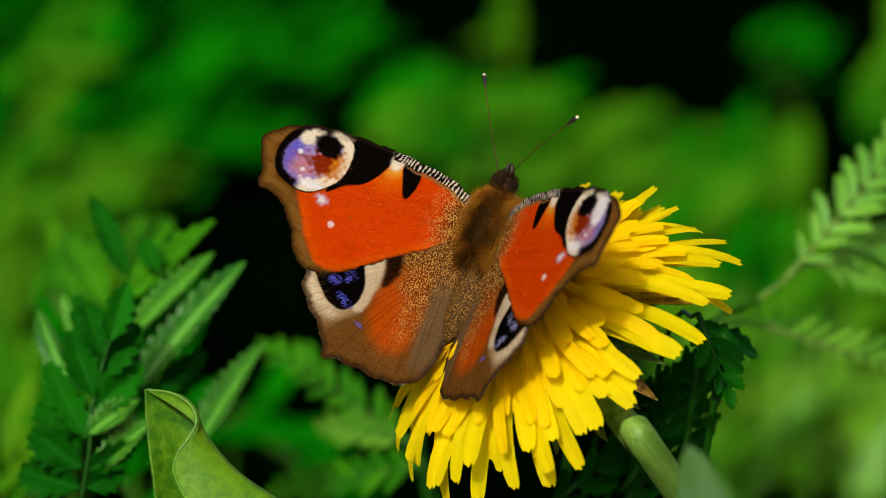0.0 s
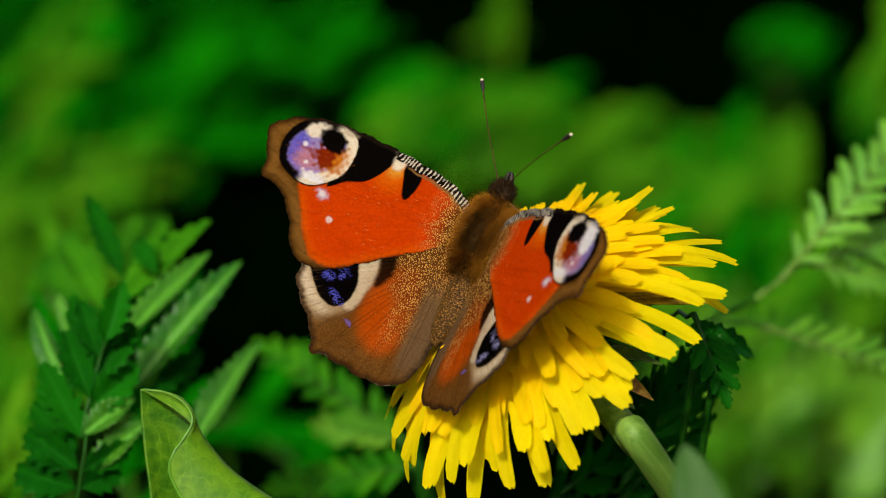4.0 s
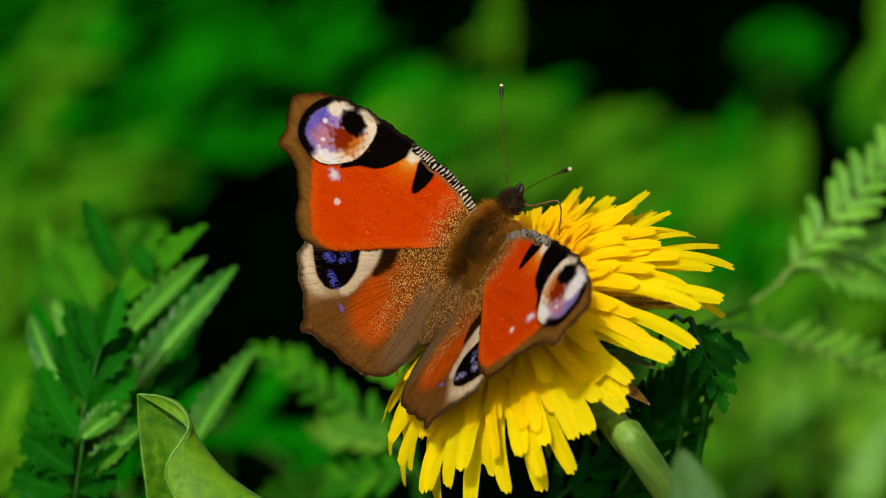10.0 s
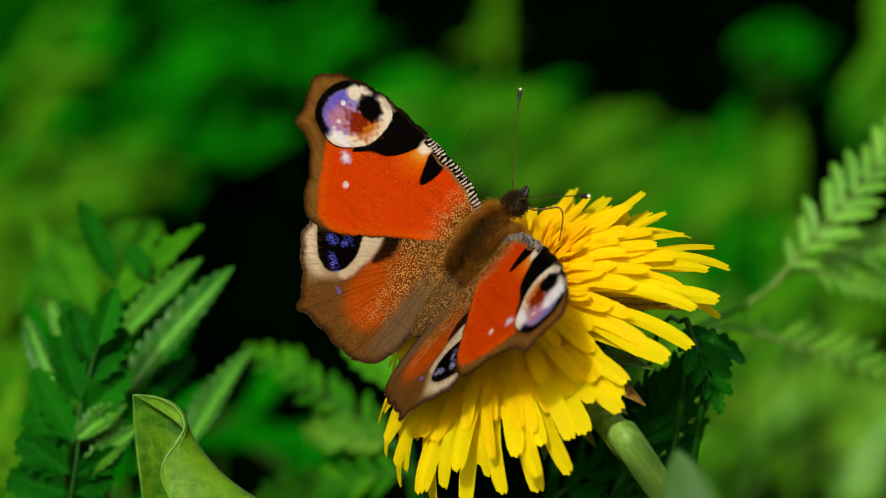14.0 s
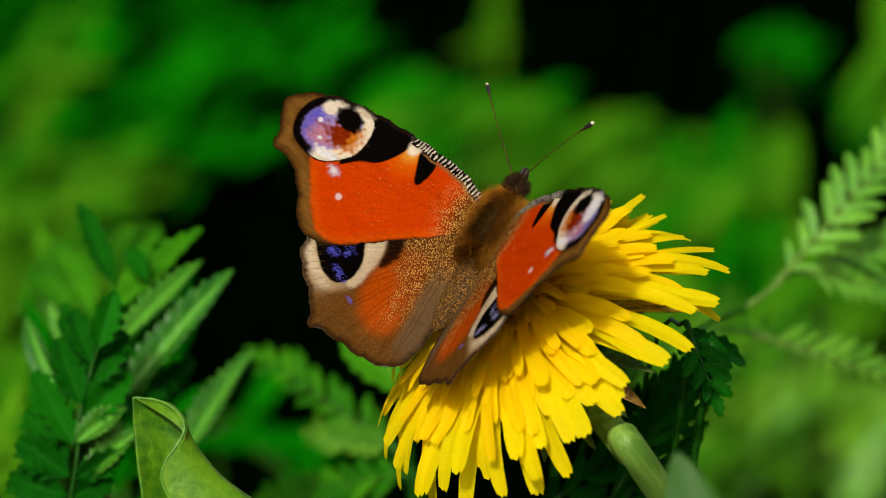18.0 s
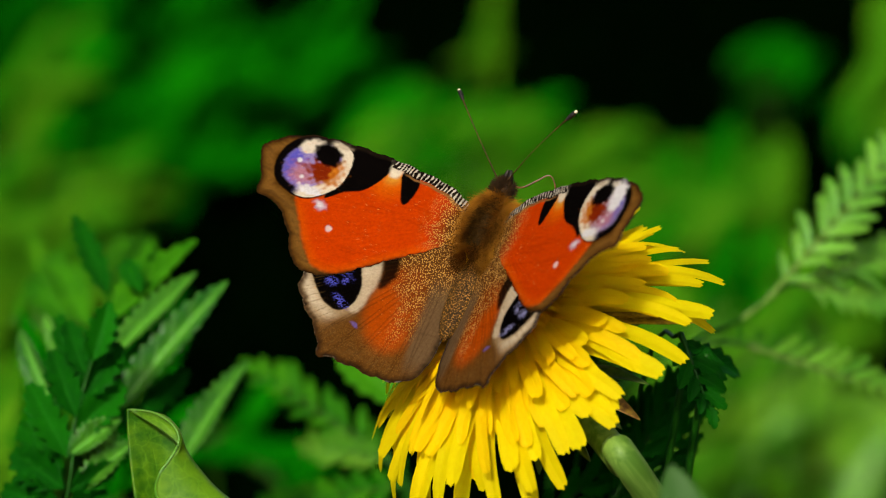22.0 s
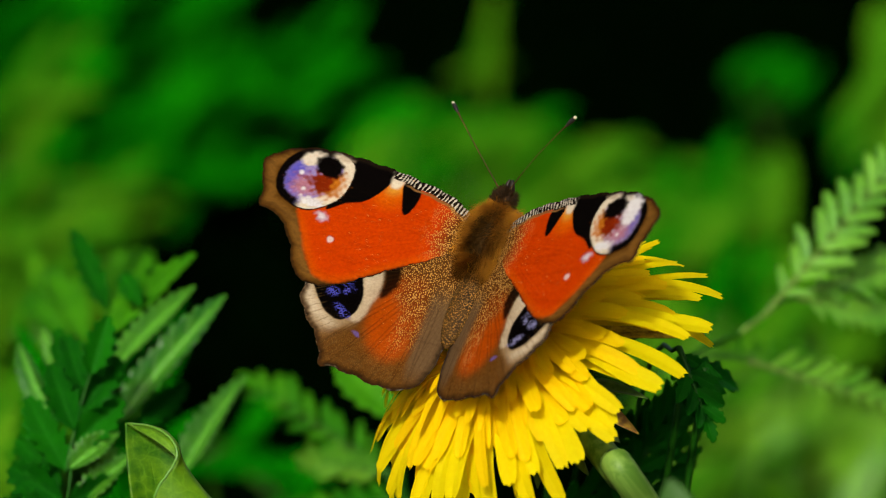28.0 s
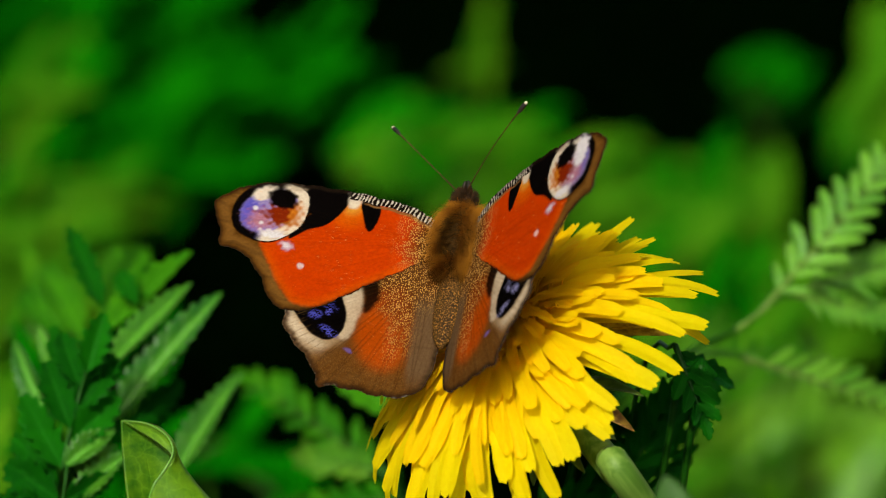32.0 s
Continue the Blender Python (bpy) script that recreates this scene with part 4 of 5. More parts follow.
# the tuft of toothed leaves, its shaded and sunlit leaflets told apart by colour
compound("toothed_leaf", GREENS, [(-0.080, 0.02, -0.004), (-0.070, 0.020, 0.12), (-0.05233, 0.02800, 0.20734), (-0.05193, 0.03200, 0.21555), (-0.04985, 0.03600, 0.22469), (-0.04837, 0.03700, 0.22937)], [
    ((-0.04861, 0.03600, 0.22851), (-0.04621, 0.04000, 0.23665), (0.10, -0.95, 0.25), 4.4, LEAF_SHADED, 5),
    ((-0.05126, 0.03400, 0.21841), (-0.04430, 0.04000, 0.22386), (0.10, -0.95, 0.25), 5.2, LEAF_SHADED, 5),
    ((-0.05039, 0.03600, 0.22282), (-0.04487, 0.04200, 0.22988), (0.10, -0.95, 0.25), 5.0, LEAF_SHADED, 5),
    ((-0.04961, 0.03800, 0.22632), (-0.04590, 0.04300, 0.23341), (0.10, -0.95, 0.25), 4.2, LEAF_SHADED, 4),
    ((-0.05080, 0.03400, 0.22053), (-0.05538, 0.04200, 0.22937), (0.10, -0.95, 0.25), 5.0, LEAF_SHADED, 5),
    ((-0.05194, 0.03200, 0.21512), (-0.05886, 0.04200, 0.22404), (0.10, -0.95, 0.25), 5.4, LEAF_SHADED, 6),
    ((-0.04965, 0.03600, 0.22639), (-0.05303, 0.04400, 0.23250), (0.10, -0.95, 0.25), 4.4, LEAF_SHADED, 4),
    ((-0.05145, 0.04400, 0.22094), (-0.05529, 0.05200, 0.23205), (0.10, -0.95, 0.25), 4.0, LEAF_SHADED, 4),
    ((-0.05157, 0.03100, 0.21565), (-0.04449, 0.03600, 0.22043), (-0.45, -0.85, 0.20), 3.8, LEAF_MID, 9),
    ((-0.05052, 0.03000, 0.21033), (-0.04240, 0.03600, 0.21736), (-0.45, -0.85, 0.20), 4.0, LEAF_MID, 9),
    ((-0.05187, 0.02900, 0.21087), (-0.04477, 0.03400, 0.21371), (0.10, -0.95, 0.25), 4.0, LEAF_SHADED, 4),
    ((-0.05230, 0.03000, 0.21101), (-0.06077, 0.03800, 0.21433), (0.10, -0.95, 0.25), 6.2, LEAF_SHADED, 5),
    ((-0.05258, 0.02900, 0.20832), (-0.06231, 0.03600, 0.20929), (0.10, -0.95, 0.25), 6.4, LEAF_SHADED, 5),
    ((-0.05261, 0.03300, 0.21229), (-0.06085, 0.04200, 0.21800), (0.10, -0.95, 0.25), 5.0, LEAF_SHADED, 5),
    ((-0.05181, 0.02800, 0.20861), (-0.04629, 0.03200, 0.21043), (0.10, -0.95, 0.25), 4.6, LEAF_SHADED, 4)])
compound("toothed_leaf", GREENS, [(-0.075, 0.060, -0.004), (-0.062, 0.050, 0.12), (-0.04448, 0.05600, 0.20265), (-0.04620, 0.05400, 0.21572), (-0.04813, 0.05800, 0.22449), (-0.04964, 0.07000, 0.22977)], [
    ((-0.04624, 0.05200, 0.21731), (-0.03079, 0.06600, 0.23478), (-0.45, -0.85, 0.20), 5.6, LEAF_MID, 11),
    ((-0.04713, 0.05400, 0.22501), (-0.03562, 0.07000, 0.23464), (-0.45, -0.85, 0.20), 4.6, LEAF_MID, 10),
    ((-0.04938, 0.06000, 0.22801), (-0.03607, 0.07600, 0.23882), (-0.45, -0.85, 0.20), 4.8, LEAF_EDGE, 7),
    ((-0.03762, 0.05800, 0.20659), (-0.02841, 0.07200, 0.22093), (-0.45, -0.85, 0.20), 5.2, LEAF_MID, 10),
    ((-0.04772, 0.06200, 0.22083), (-0.03852, 0.07400, 0.22659), (0.25, -0.93, 0.10), 4.4, LEAF_SHADED, 6),
    ((-0.04563, 0.06600, 0.21259), (-0.03732, 0.07400, 0.21788), (0.25, -0.93, 0.10), 4.6, LEAF_SHADED, 6),
    ((-0.05534, 0.13000, 0.21635), (-0.04996, 0.15000, 0.22395), (0.10, -0.95, 0.25), 7.0, LEAF_EDGE, 6),
    ((-0.05687, 0.14000, 0.21359), (-0.05554, 0.16000, 0.22246), (0.10, -0.95, 0.25), 6.5, LEAF_EDGE, 9),
    ((-0.05831, 0.12000, 0.21408), (-0.06793, 0.14000, 0.22443), (0.25, -0.93, 0.10), 6.5, LEAF_EDGE, 10),
    ((-0.06424, 0.14000, 0.20996), (-0.07217, 0.15000, 0.21714), (0.25, -0.93, 0.10), 6.0, LEAF_EDGE, 5),
    ((-0.04903, 0.06600, 0.23156), (-0.05592, 0.08000, 0.24221), (0.10, -0.95, 0.25), 4.0, LEAF_SHADED, 6),
    ((-0.05369, 0.05000, 0.22554), (-0.05783, 0.05600, 0.23114), (-0.45, -0.85, 0.20), 3.2, LEAF_MID, 9),
    ((-0.05600, 0.05200, 0.21696), (-0.06263, 0.06200, 0.22746), (-0.45, -0.85, 0.20), 4.0, LEAF_MID, 10),
    ((-0.04341, 0.06200, 0.23289), (-0.04729, 0.07000, 0.23698), (0.10, -0.95, 0.25), 3.4, LEAF_SHADED, 4),
    ((-0.04482, 0.06600, 0.23245), (-0.04118, 0.07600, 0.23664), (0.10, -0.95, 0.25), 3.6, LEAF_SHADED, 5)])
# soft leaves round the stem's foot
f = add_frond((-0.00482, 0.10500, 0.19387), (-0.02929, 0.12500, 0.20511), (0.05, -0.9, 0.35), 8, 8.5, 3.3, LEAF_EDGE, GREENS, seed=23, teeth=4, spread=46, bend=0.03, weak=-1, share=0.7)
stalk_of(f, [(-0.00482, 0.10500, 0.19387), (0.010, 0.110, 0.13), (0.020, 0.115, -0.004)], 0.35, RIB)
# the brighter leaf colour of this frond stands in for shine
f = add_frond((-0.00591, 0.10000, 0.19585), (-0.01898, 0.10800, 0.19643), (0.05, -0.8, 0.5), 5, 6.2, 2.6, LEAF_FRESH, GREENS, seed=26, teeth=4, spread=40, bend=0.03)
stalk_of(f, [(-0.00591, 0.10000, 0.19585), (0.010, 0.110, 0.13), (0.020, 0.115, -0.004)], 0.35, RIB)
f = add_frond((-0.00257, 0.09500, 0.19315), (-0.02853, 0.11000, 0.18506), (0.05, -0.8, 0.5), 8, 7.0, 3.0, LEAF_EDGE, GREENS, seed=24, teeth=4, spread=42, bend=0.05)
stalk_of(f, [(-0.00257, 0.09500, 0.19315), (0.010, 0.110, 0.13), (0.020, 0.115, -0.004)], 0.35, RIB)
add_blade((-0.00388, 0.08500, 0.20903), (-0.01429, 0.09200, 0.21801), (0.1, -0.8, 0.5), 8.0, LEAF_EDGE, "soft green toothed leaf behind the dandelion", name="toothed_leaf", teeth=5, fold=0.3, seed=19, stalk_to=(0.012, 0.11, -0.004))
# feathery leaves
f = add_frond((0.05439, 0.07800, 0.22843), (0.07695, 0.10000, 0.24801), (-0.15, -0.90, 0.35), 9, 8.2, 2.9, LEAF_PALE, PALE, stalk=STEM, seed=31, jitter=6.0, teeth=4, spread=46, bend=0.0, fold=0.7)
stalk_of(f, [(0.05439, 0.07800, 0.22843), (0.05225, 0.07700, 0.22709), (0.05012, 0.07600, 0.22576)], 0.32, STEM)
stalk_of(f, [(0.05012, 0.07600, 0.22576), (0.04132, 0.09000, 0.21753), (0.02815, 0.10000, 0.20368), (0.02025, 0.10000, 0.18599), (0.010, 0.100, -0.004)], 0.25, RIB)
f = add_frond((0.06202, 0.08800, 0.22967), (0.08102, 0.10500, 0.23113), (-0.10, -0.85, 0.50), 8, 7.2, 2.7, LEAF_PALE, PALE, stalk=STEM, seed=32, jitter=8.0, teeth=4, spread=52, bend=0.02, fold=0.7)
stalk_of(f, [(0.06202, 0.08800, 0.22967), (0.05612, 0.08000, 0.22919), (0.05044, 0.07900, 0.22479), (0.04132, 0.09000, 0.21753), (0.02815, 0.10000, 0.20368), (0.02025, 0.10000, 0.18599), (0.010, 0.100, -0.004)], 0.2, RIB)
f = add_frond((0.05997, 0.08600, 0.22917), (0.07709, 0.09600, 0.22395), (-0.10, -0.80, 0.55), 7, 6.2, 2.8, LEAF_PALE, PALE, stalk=STEM, seed=35, jitter=8.0, teeth=4, spread=44, bend=0.04, fold=0.6)
stalk_of(f, [(0.05997, 0.08600, 0.22917), (0.05612, 0.08000, 0.22919), (0.05044, 0.07900, 0.22479), (0.04132, 0.09000, 0.21753), (0.02815, 0.10000, 0.20368), (0.02025, 0.10000, 0.18599), (0.010, 0.100, -0.004)], 0.2, RIB)
f = add_frond((0.05222, 0.08400, 0.21934), (0.08040, 0.09600, 0.20762), (-0.05, -0.84, 0.54), 9, 8.6, 2.4, LEAF_PALE, PALE, stalk=STEM, seed=33, jitter=6.0, teeth=4, spread=40, bend=0.0, fold=0.7, weak=1, share=0.35)
stalk_of(f, [(0.05222, 0.08400, 0.21934), (0.04132, 0.09000, 0.21753), (0.02815, 0.10000, 0.20368), (0.02025, 0.10000, 0.18599), (0.010, 0.100, -0.004)], 0.22, RIB)
f = add_frond((0.05308, 0.12500, 0.21038), (0.06876, 0.14000, 0.20735), (-0.05, -0.80, 0.55), 5, 5.5, 2.6, LEAF_EDGE, PALE, seed=36, teeth=4, spread=48, bend=0.03)
stalk_of(f, [(0.05308, 0.12500, 0.21038), (0.04132, 0.09000, 0.21753), (0.02815, 0.10000, 0.20368), (0.02025, 0.10000, 0.18599), (0.010, 0.100, -0.004)], 0.22, RIB)
# dark toothed leaves under the flower head, their colour darkened for its shade
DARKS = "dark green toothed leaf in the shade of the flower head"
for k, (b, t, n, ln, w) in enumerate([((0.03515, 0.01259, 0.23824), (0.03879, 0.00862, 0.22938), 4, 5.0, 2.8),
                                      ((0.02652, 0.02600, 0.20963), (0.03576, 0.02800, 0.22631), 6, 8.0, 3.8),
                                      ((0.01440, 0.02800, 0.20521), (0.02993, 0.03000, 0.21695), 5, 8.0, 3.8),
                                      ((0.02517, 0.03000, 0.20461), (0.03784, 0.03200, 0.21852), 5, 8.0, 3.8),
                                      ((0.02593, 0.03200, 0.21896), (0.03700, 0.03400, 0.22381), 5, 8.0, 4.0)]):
    f = add_frond(b, t, (0.45, -0.80, -0.32), n, ln, w, LEAF_SHADED, DARKS, seed=41 + k, teeth=4, spread=46, bend=0.03, stalk=RIB)
    b = Vector(b)
    stalk_of(f, [b, b + Vector((-0.006, 0.02, -0.03)), (b.x - 0.02, b.y + 0.05, -0.004)], 0.3, RIB)
add_blade((0.03125, -0.07200, 0.22969), (0.02785, -0.06500, 0.24121), (-0.10, -0.85, 0.5), 6.2, LEAF_GREY, "smooth grey-green leaf below the flower head", fold=0.12, bend=0.05, seed=9, name="smooth_leaf", stalk_to=(0.055, 0.0, -0.004))
add_blade((0.03894, 0.01200, 0.23651), (0.03797, 0.01000, 0.22867), (0.1, -0.9, 0.4), 6.6, LEAF_SHADED, DARKS, name="toothed_leaf", teeth=4, depth=0.45, fold=0.2, seed=29, widest=0.4, stalk_to=(0.016, 0.050, -0.004))
add_blade((0.03544, 0.01400, 0.23587), (0.04554, 0.02000, 0.23117), (0.1, -0.7, 0.7), 5.0, LEAF_SHADED, DARKS, name="toothed_leaf", teeth=5, depth=0.45, fold=0.2, seed=30, stalk_to=(0.014, 0.055, -0.004))


# ---- curled smooth leaf ----
def loft(name, lines, material, per=6, bulge=0.0):
    """A sheet through several lines of equal point count, smoothed both ways, with a lower skin."""
    rows = [smooth_line(q, per) for q in lines]
    cols = len(rows[0])
    fine = [smooth_line([row[j] for row in rows], per) for j in range(cols)]
    n = len(fine[0])
    top = [fine[j][i] for j in range(cols) for i in range(n)]
    uvs = [(i / (n - 1), j / (cols - 1)) for j in range(cols) for i in range(n)]
    faces = grid_faces(cols, n)
    me = mesh_of(name, top, faces, material, uvs)
    return me


def build_curled_leaf():
    o = Vector((-0.03566, -0.01583, 0.21879))
    leaf = thing("curled_leaf", Matrix.Translation(o), "smooth bright green leaf with a curled-over edge", "leaf")

    def rel(*pts):
        return [Vector(p) - o for p in pts]
    back = [rel((-0.03871, -0.01378, 0.23423), (-0.03864, -0.01454, 0.23064), (-0.03817, -0.01575, 0.22641), (-0.03756, -0.01695, 0.22218), (-0.03697, -0.01802, 0.21716)),
            rel((-0.03860, -0.01349, 0.23415), (-0.03725, -0.01364, 0.23055), (-0.03640, -0.01430, 0.22600), (-0.03581, -0.01522, 0.22168), (-0.03529, -0.01629, 0.21663)),
            rel((-0.03833, -0.01320, 0.23408), (-0.03537, -0.01218, 0.23168), (-0.03394, -0.01255, 0.22704), (-0.03283, -0.01362, 0.22198), (-0.03209, -0.01485, 0.21619)),
            rel((-0.03811, -0.01320, 0.23408), (-0.03352, -0.01199, 0.23254), (-0.03101, -0.01210, 0.22768), (-0.02916, -0.01334, 0.22189), (-0.02768, -0.01457, 0.21610))]
    flap = [rel((-0.03811, -0.01320, 0.23408), (-0.03352, -0.01199, 0.23254), (-0.03101, -0.01210, 0.22768), (-0.02694, -0.01310, 0.22298), (-0.02102, -0.01395, 0.21900)),
            rel((-0.03824, -0.01334, 0.23412), (-0.03271, -0.01305, 0.23191), (-0.03109, -0.01384, 0.22816), (-0.02790, -0.01505, 0.22392), (-0.02312, -0.01589, 0.21996)),
            rel((-0.03837, -0.01349, 0.23415), (-0.03213, -0.01415, 0.23106), (-0.03220, -0.01581, 0.22756), (-0.03035, -0.01694, 0.22370), (-0.02741, -0.01785, 0.21940)),
            rel((-0.03849, -0.01378, 0.23423), (-0.03215, -0.01502, 0.22985), (-0.03433, -0.01691, 0.22673), (-0.03477, -0.01759, 0.22351), (-0.03213, -0.01858, 0.21886))]
    for name, lines in (("blade", back), ("curl", flap)):
        ob = piece(name, loft(name, lines, LEAF_SMOOTH), leaf)
        so = ob.modifiers.new("thickness", "SOLIDIFY")
        so.thickness, so.offset = 0.0003, 0.0
    edge = [Vector(p) - o + VIEW * 0.0002 for p in ((-0.03871, -0.01378, 0.23423), (-0.03557, -0.01370, 0.23390), (-0.03298, -0.01416, 0.23243), (-0.03199, -0.01506, 0.23039), (-0.03325, -0.01631, 0.22808), (-0.03439, -0.01707, 0.22655), (-0.03483, -0.01763, 0.22390), (-0.03212, -0.01870, 0.21889))]
    piece("edge", tube("edge", edge, [0.00009, 0.00010, 0.00010], LEAF_PALE, 6, 6), leaf, "pale rolled leaf edge")


build_curled_leaf()


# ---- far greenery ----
# sun and shade between these herbs are put into their leaf colours
FAR_LABEL = {"leaf_fresh": "bright fresh green herb in a dense thicket", "leaf_far": "mid green herb in a dense thicket", "leaf_far_pale": "yellow-green herb in a dense thicket, coloured as sunlit", "leaf_far_shaded": "herb in a dense thicket, coloured near black as if shaded"}


def herb(at, way, count, length, width, spread, material, seed):
    """A leafy herb that stands in the ground: a stem to the place at, round which its leaves point mostly along way."""
    r = random.Random(seed)
    at, way = Vector(at), Vector(way).normalized()
    foot = Vector((at.x + r.uniform(-0.02, 0.02), at.y + 0.04, -0.008))
    plant = thing("herb", Matrix.Translation(foot), FAR_LABEL[material.name], "plant", "herbs of the thicket")
    low = at - way * length * MM * 0.4
    piece("stem", tube("stem", [q - foot for q in (foot, foot.lerp(low, 0.6) + Vector((0.004, 0.01, 0)), low)], [0.0018, 0.0014, 0.0008], RACHIS, 6, 4), plant, "thin green stem")
    kinds = [blade("leaf", length * MM * q, width * MM * q, material, 5, 0.2, 0.2, 0.12, 0.45, 2, seed + k, True) for k, q in enumerate((1.0, 0.8))]
    for i in range(count):
        d = (way + Vector((r.gauss(0, 1), r.gauss(0, 0.7), r.gauss(0, 1))) * 0.35).normalized()
        b = at + Vector((r.uniform(-1, 1), r.uniform(-0.6, 0.6), r.uniform(-1, 1))) * spread * MM - d * length * MM * 0.5
        face = Vector((-0.3 + r.gauss(0, 0.3), -0.5 + r.gauss(0, 0.3), 0.8))
        piece("leaf", r.choice(kinds), plant, "", Matrix.Translation(-foot) @ from_to(b, b + d, face))
        piece("leaf_stalk", tube("leaf_stalk", [low - foot, (low.lerp(b, 0.5) - foot) + Vector((0, 0, 0.002)), b - foot], [0.0007, 0.0005, 0.0004], RACHIS, 5, 3), plant)
    return plant


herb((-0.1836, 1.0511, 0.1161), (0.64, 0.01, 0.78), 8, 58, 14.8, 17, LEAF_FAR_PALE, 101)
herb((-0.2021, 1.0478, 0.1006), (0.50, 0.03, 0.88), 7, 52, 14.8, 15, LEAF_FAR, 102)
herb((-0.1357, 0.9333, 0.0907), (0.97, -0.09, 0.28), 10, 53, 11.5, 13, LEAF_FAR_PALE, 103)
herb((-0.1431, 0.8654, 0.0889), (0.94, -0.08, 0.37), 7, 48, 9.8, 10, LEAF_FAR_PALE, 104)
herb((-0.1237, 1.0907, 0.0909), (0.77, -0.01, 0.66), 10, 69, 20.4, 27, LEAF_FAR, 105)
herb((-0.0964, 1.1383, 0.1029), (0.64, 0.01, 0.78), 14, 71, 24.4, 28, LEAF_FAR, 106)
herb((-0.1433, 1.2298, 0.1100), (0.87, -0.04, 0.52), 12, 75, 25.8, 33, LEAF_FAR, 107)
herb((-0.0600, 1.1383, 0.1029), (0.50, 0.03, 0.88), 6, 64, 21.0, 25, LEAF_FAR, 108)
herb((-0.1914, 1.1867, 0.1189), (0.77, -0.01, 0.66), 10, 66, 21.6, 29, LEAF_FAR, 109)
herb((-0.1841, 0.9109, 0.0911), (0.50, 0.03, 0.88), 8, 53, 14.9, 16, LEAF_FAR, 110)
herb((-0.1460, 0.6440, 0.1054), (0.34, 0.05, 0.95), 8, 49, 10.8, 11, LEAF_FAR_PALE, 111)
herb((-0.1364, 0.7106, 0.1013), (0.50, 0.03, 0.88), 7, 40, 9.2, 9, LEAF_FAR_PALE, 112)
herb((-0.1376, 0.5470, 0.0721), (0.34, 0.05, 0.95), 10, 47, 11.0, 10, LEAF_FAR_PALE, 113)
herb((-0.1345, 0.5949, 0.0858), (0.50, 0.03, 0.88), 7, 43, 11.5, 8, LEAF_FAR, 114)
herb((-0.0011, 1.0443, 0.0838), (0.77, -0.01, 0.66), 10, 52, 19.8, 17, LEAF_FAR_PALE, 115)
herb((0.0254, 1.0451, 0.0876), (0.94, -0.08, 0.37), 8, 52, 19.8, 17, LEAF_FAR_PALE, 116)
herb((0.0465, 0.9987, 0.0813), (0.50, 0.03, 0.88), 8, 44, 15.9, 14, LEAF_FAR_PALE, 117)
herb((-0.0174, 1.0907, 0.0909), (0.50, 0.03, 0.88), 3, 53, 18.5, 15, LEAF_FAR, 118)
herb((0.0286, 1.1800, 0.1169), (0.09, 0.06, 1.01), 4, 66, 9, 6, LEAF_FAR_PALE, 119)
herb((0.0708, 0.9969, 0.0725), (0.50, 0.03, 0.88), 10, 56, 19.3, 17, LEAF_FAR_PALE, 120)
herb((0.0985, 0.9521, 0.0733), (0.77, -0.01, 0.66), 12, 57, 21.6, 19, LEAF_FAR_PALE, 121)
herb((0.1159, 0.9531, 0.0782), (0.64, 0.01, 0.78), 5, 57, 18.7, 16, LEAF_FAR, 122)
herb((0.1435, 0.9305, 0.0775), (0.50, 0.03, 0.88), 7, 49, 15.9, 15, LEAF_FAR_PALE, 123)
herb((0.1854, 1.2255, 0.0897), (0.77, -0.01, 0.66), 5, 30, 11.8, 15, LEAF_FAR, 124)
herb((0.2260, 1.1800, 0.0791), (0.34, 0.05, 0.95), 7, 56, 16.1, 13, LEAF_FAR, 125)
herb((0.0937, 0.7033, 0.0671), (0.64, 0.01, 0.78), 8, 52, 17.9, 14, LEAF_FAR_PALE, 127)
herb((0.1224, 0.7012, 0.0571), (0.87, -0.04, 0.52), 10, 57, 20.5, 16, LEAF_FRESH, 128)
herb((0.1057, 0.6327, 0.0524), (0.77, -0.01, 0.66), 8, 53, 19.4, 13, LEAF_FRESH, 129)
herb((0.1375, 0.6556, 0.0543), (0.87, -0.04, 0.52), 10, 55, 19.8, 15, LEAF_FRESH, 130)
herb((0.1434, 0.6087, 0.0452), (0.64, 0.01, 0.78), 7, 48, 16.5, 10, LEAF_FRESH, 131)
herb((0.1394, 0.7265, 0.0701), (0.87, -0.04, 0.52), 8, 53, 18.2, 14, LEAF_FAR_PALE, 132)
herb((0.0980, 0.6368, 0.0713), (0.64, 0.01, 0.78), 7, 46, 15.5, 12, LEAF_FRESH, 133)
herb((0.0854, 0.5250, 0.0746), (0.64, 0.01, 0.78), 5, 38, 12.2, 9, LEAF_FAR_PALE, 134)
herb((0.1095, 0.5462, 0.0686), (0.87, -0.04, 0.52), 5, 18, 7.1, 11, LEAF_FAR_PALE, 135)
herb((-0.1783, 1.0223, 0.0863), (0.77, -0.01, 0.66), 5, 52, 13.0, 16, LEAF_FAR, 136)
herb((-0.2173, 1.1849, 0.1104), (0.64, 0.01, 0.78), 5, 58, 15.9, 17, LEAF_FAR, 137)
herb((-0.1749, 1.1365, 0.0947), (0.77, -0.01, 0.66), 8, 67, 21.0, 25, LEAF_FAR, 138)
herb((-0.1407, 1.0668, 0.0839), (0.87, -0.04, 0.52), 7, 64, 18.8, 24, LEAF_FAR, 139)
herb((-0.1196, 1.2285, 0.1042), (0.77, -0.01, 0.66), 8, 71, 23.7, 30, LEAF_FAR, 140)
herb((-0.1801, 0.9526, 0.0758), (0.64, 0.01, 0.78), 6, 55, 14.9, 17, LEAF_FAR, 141)
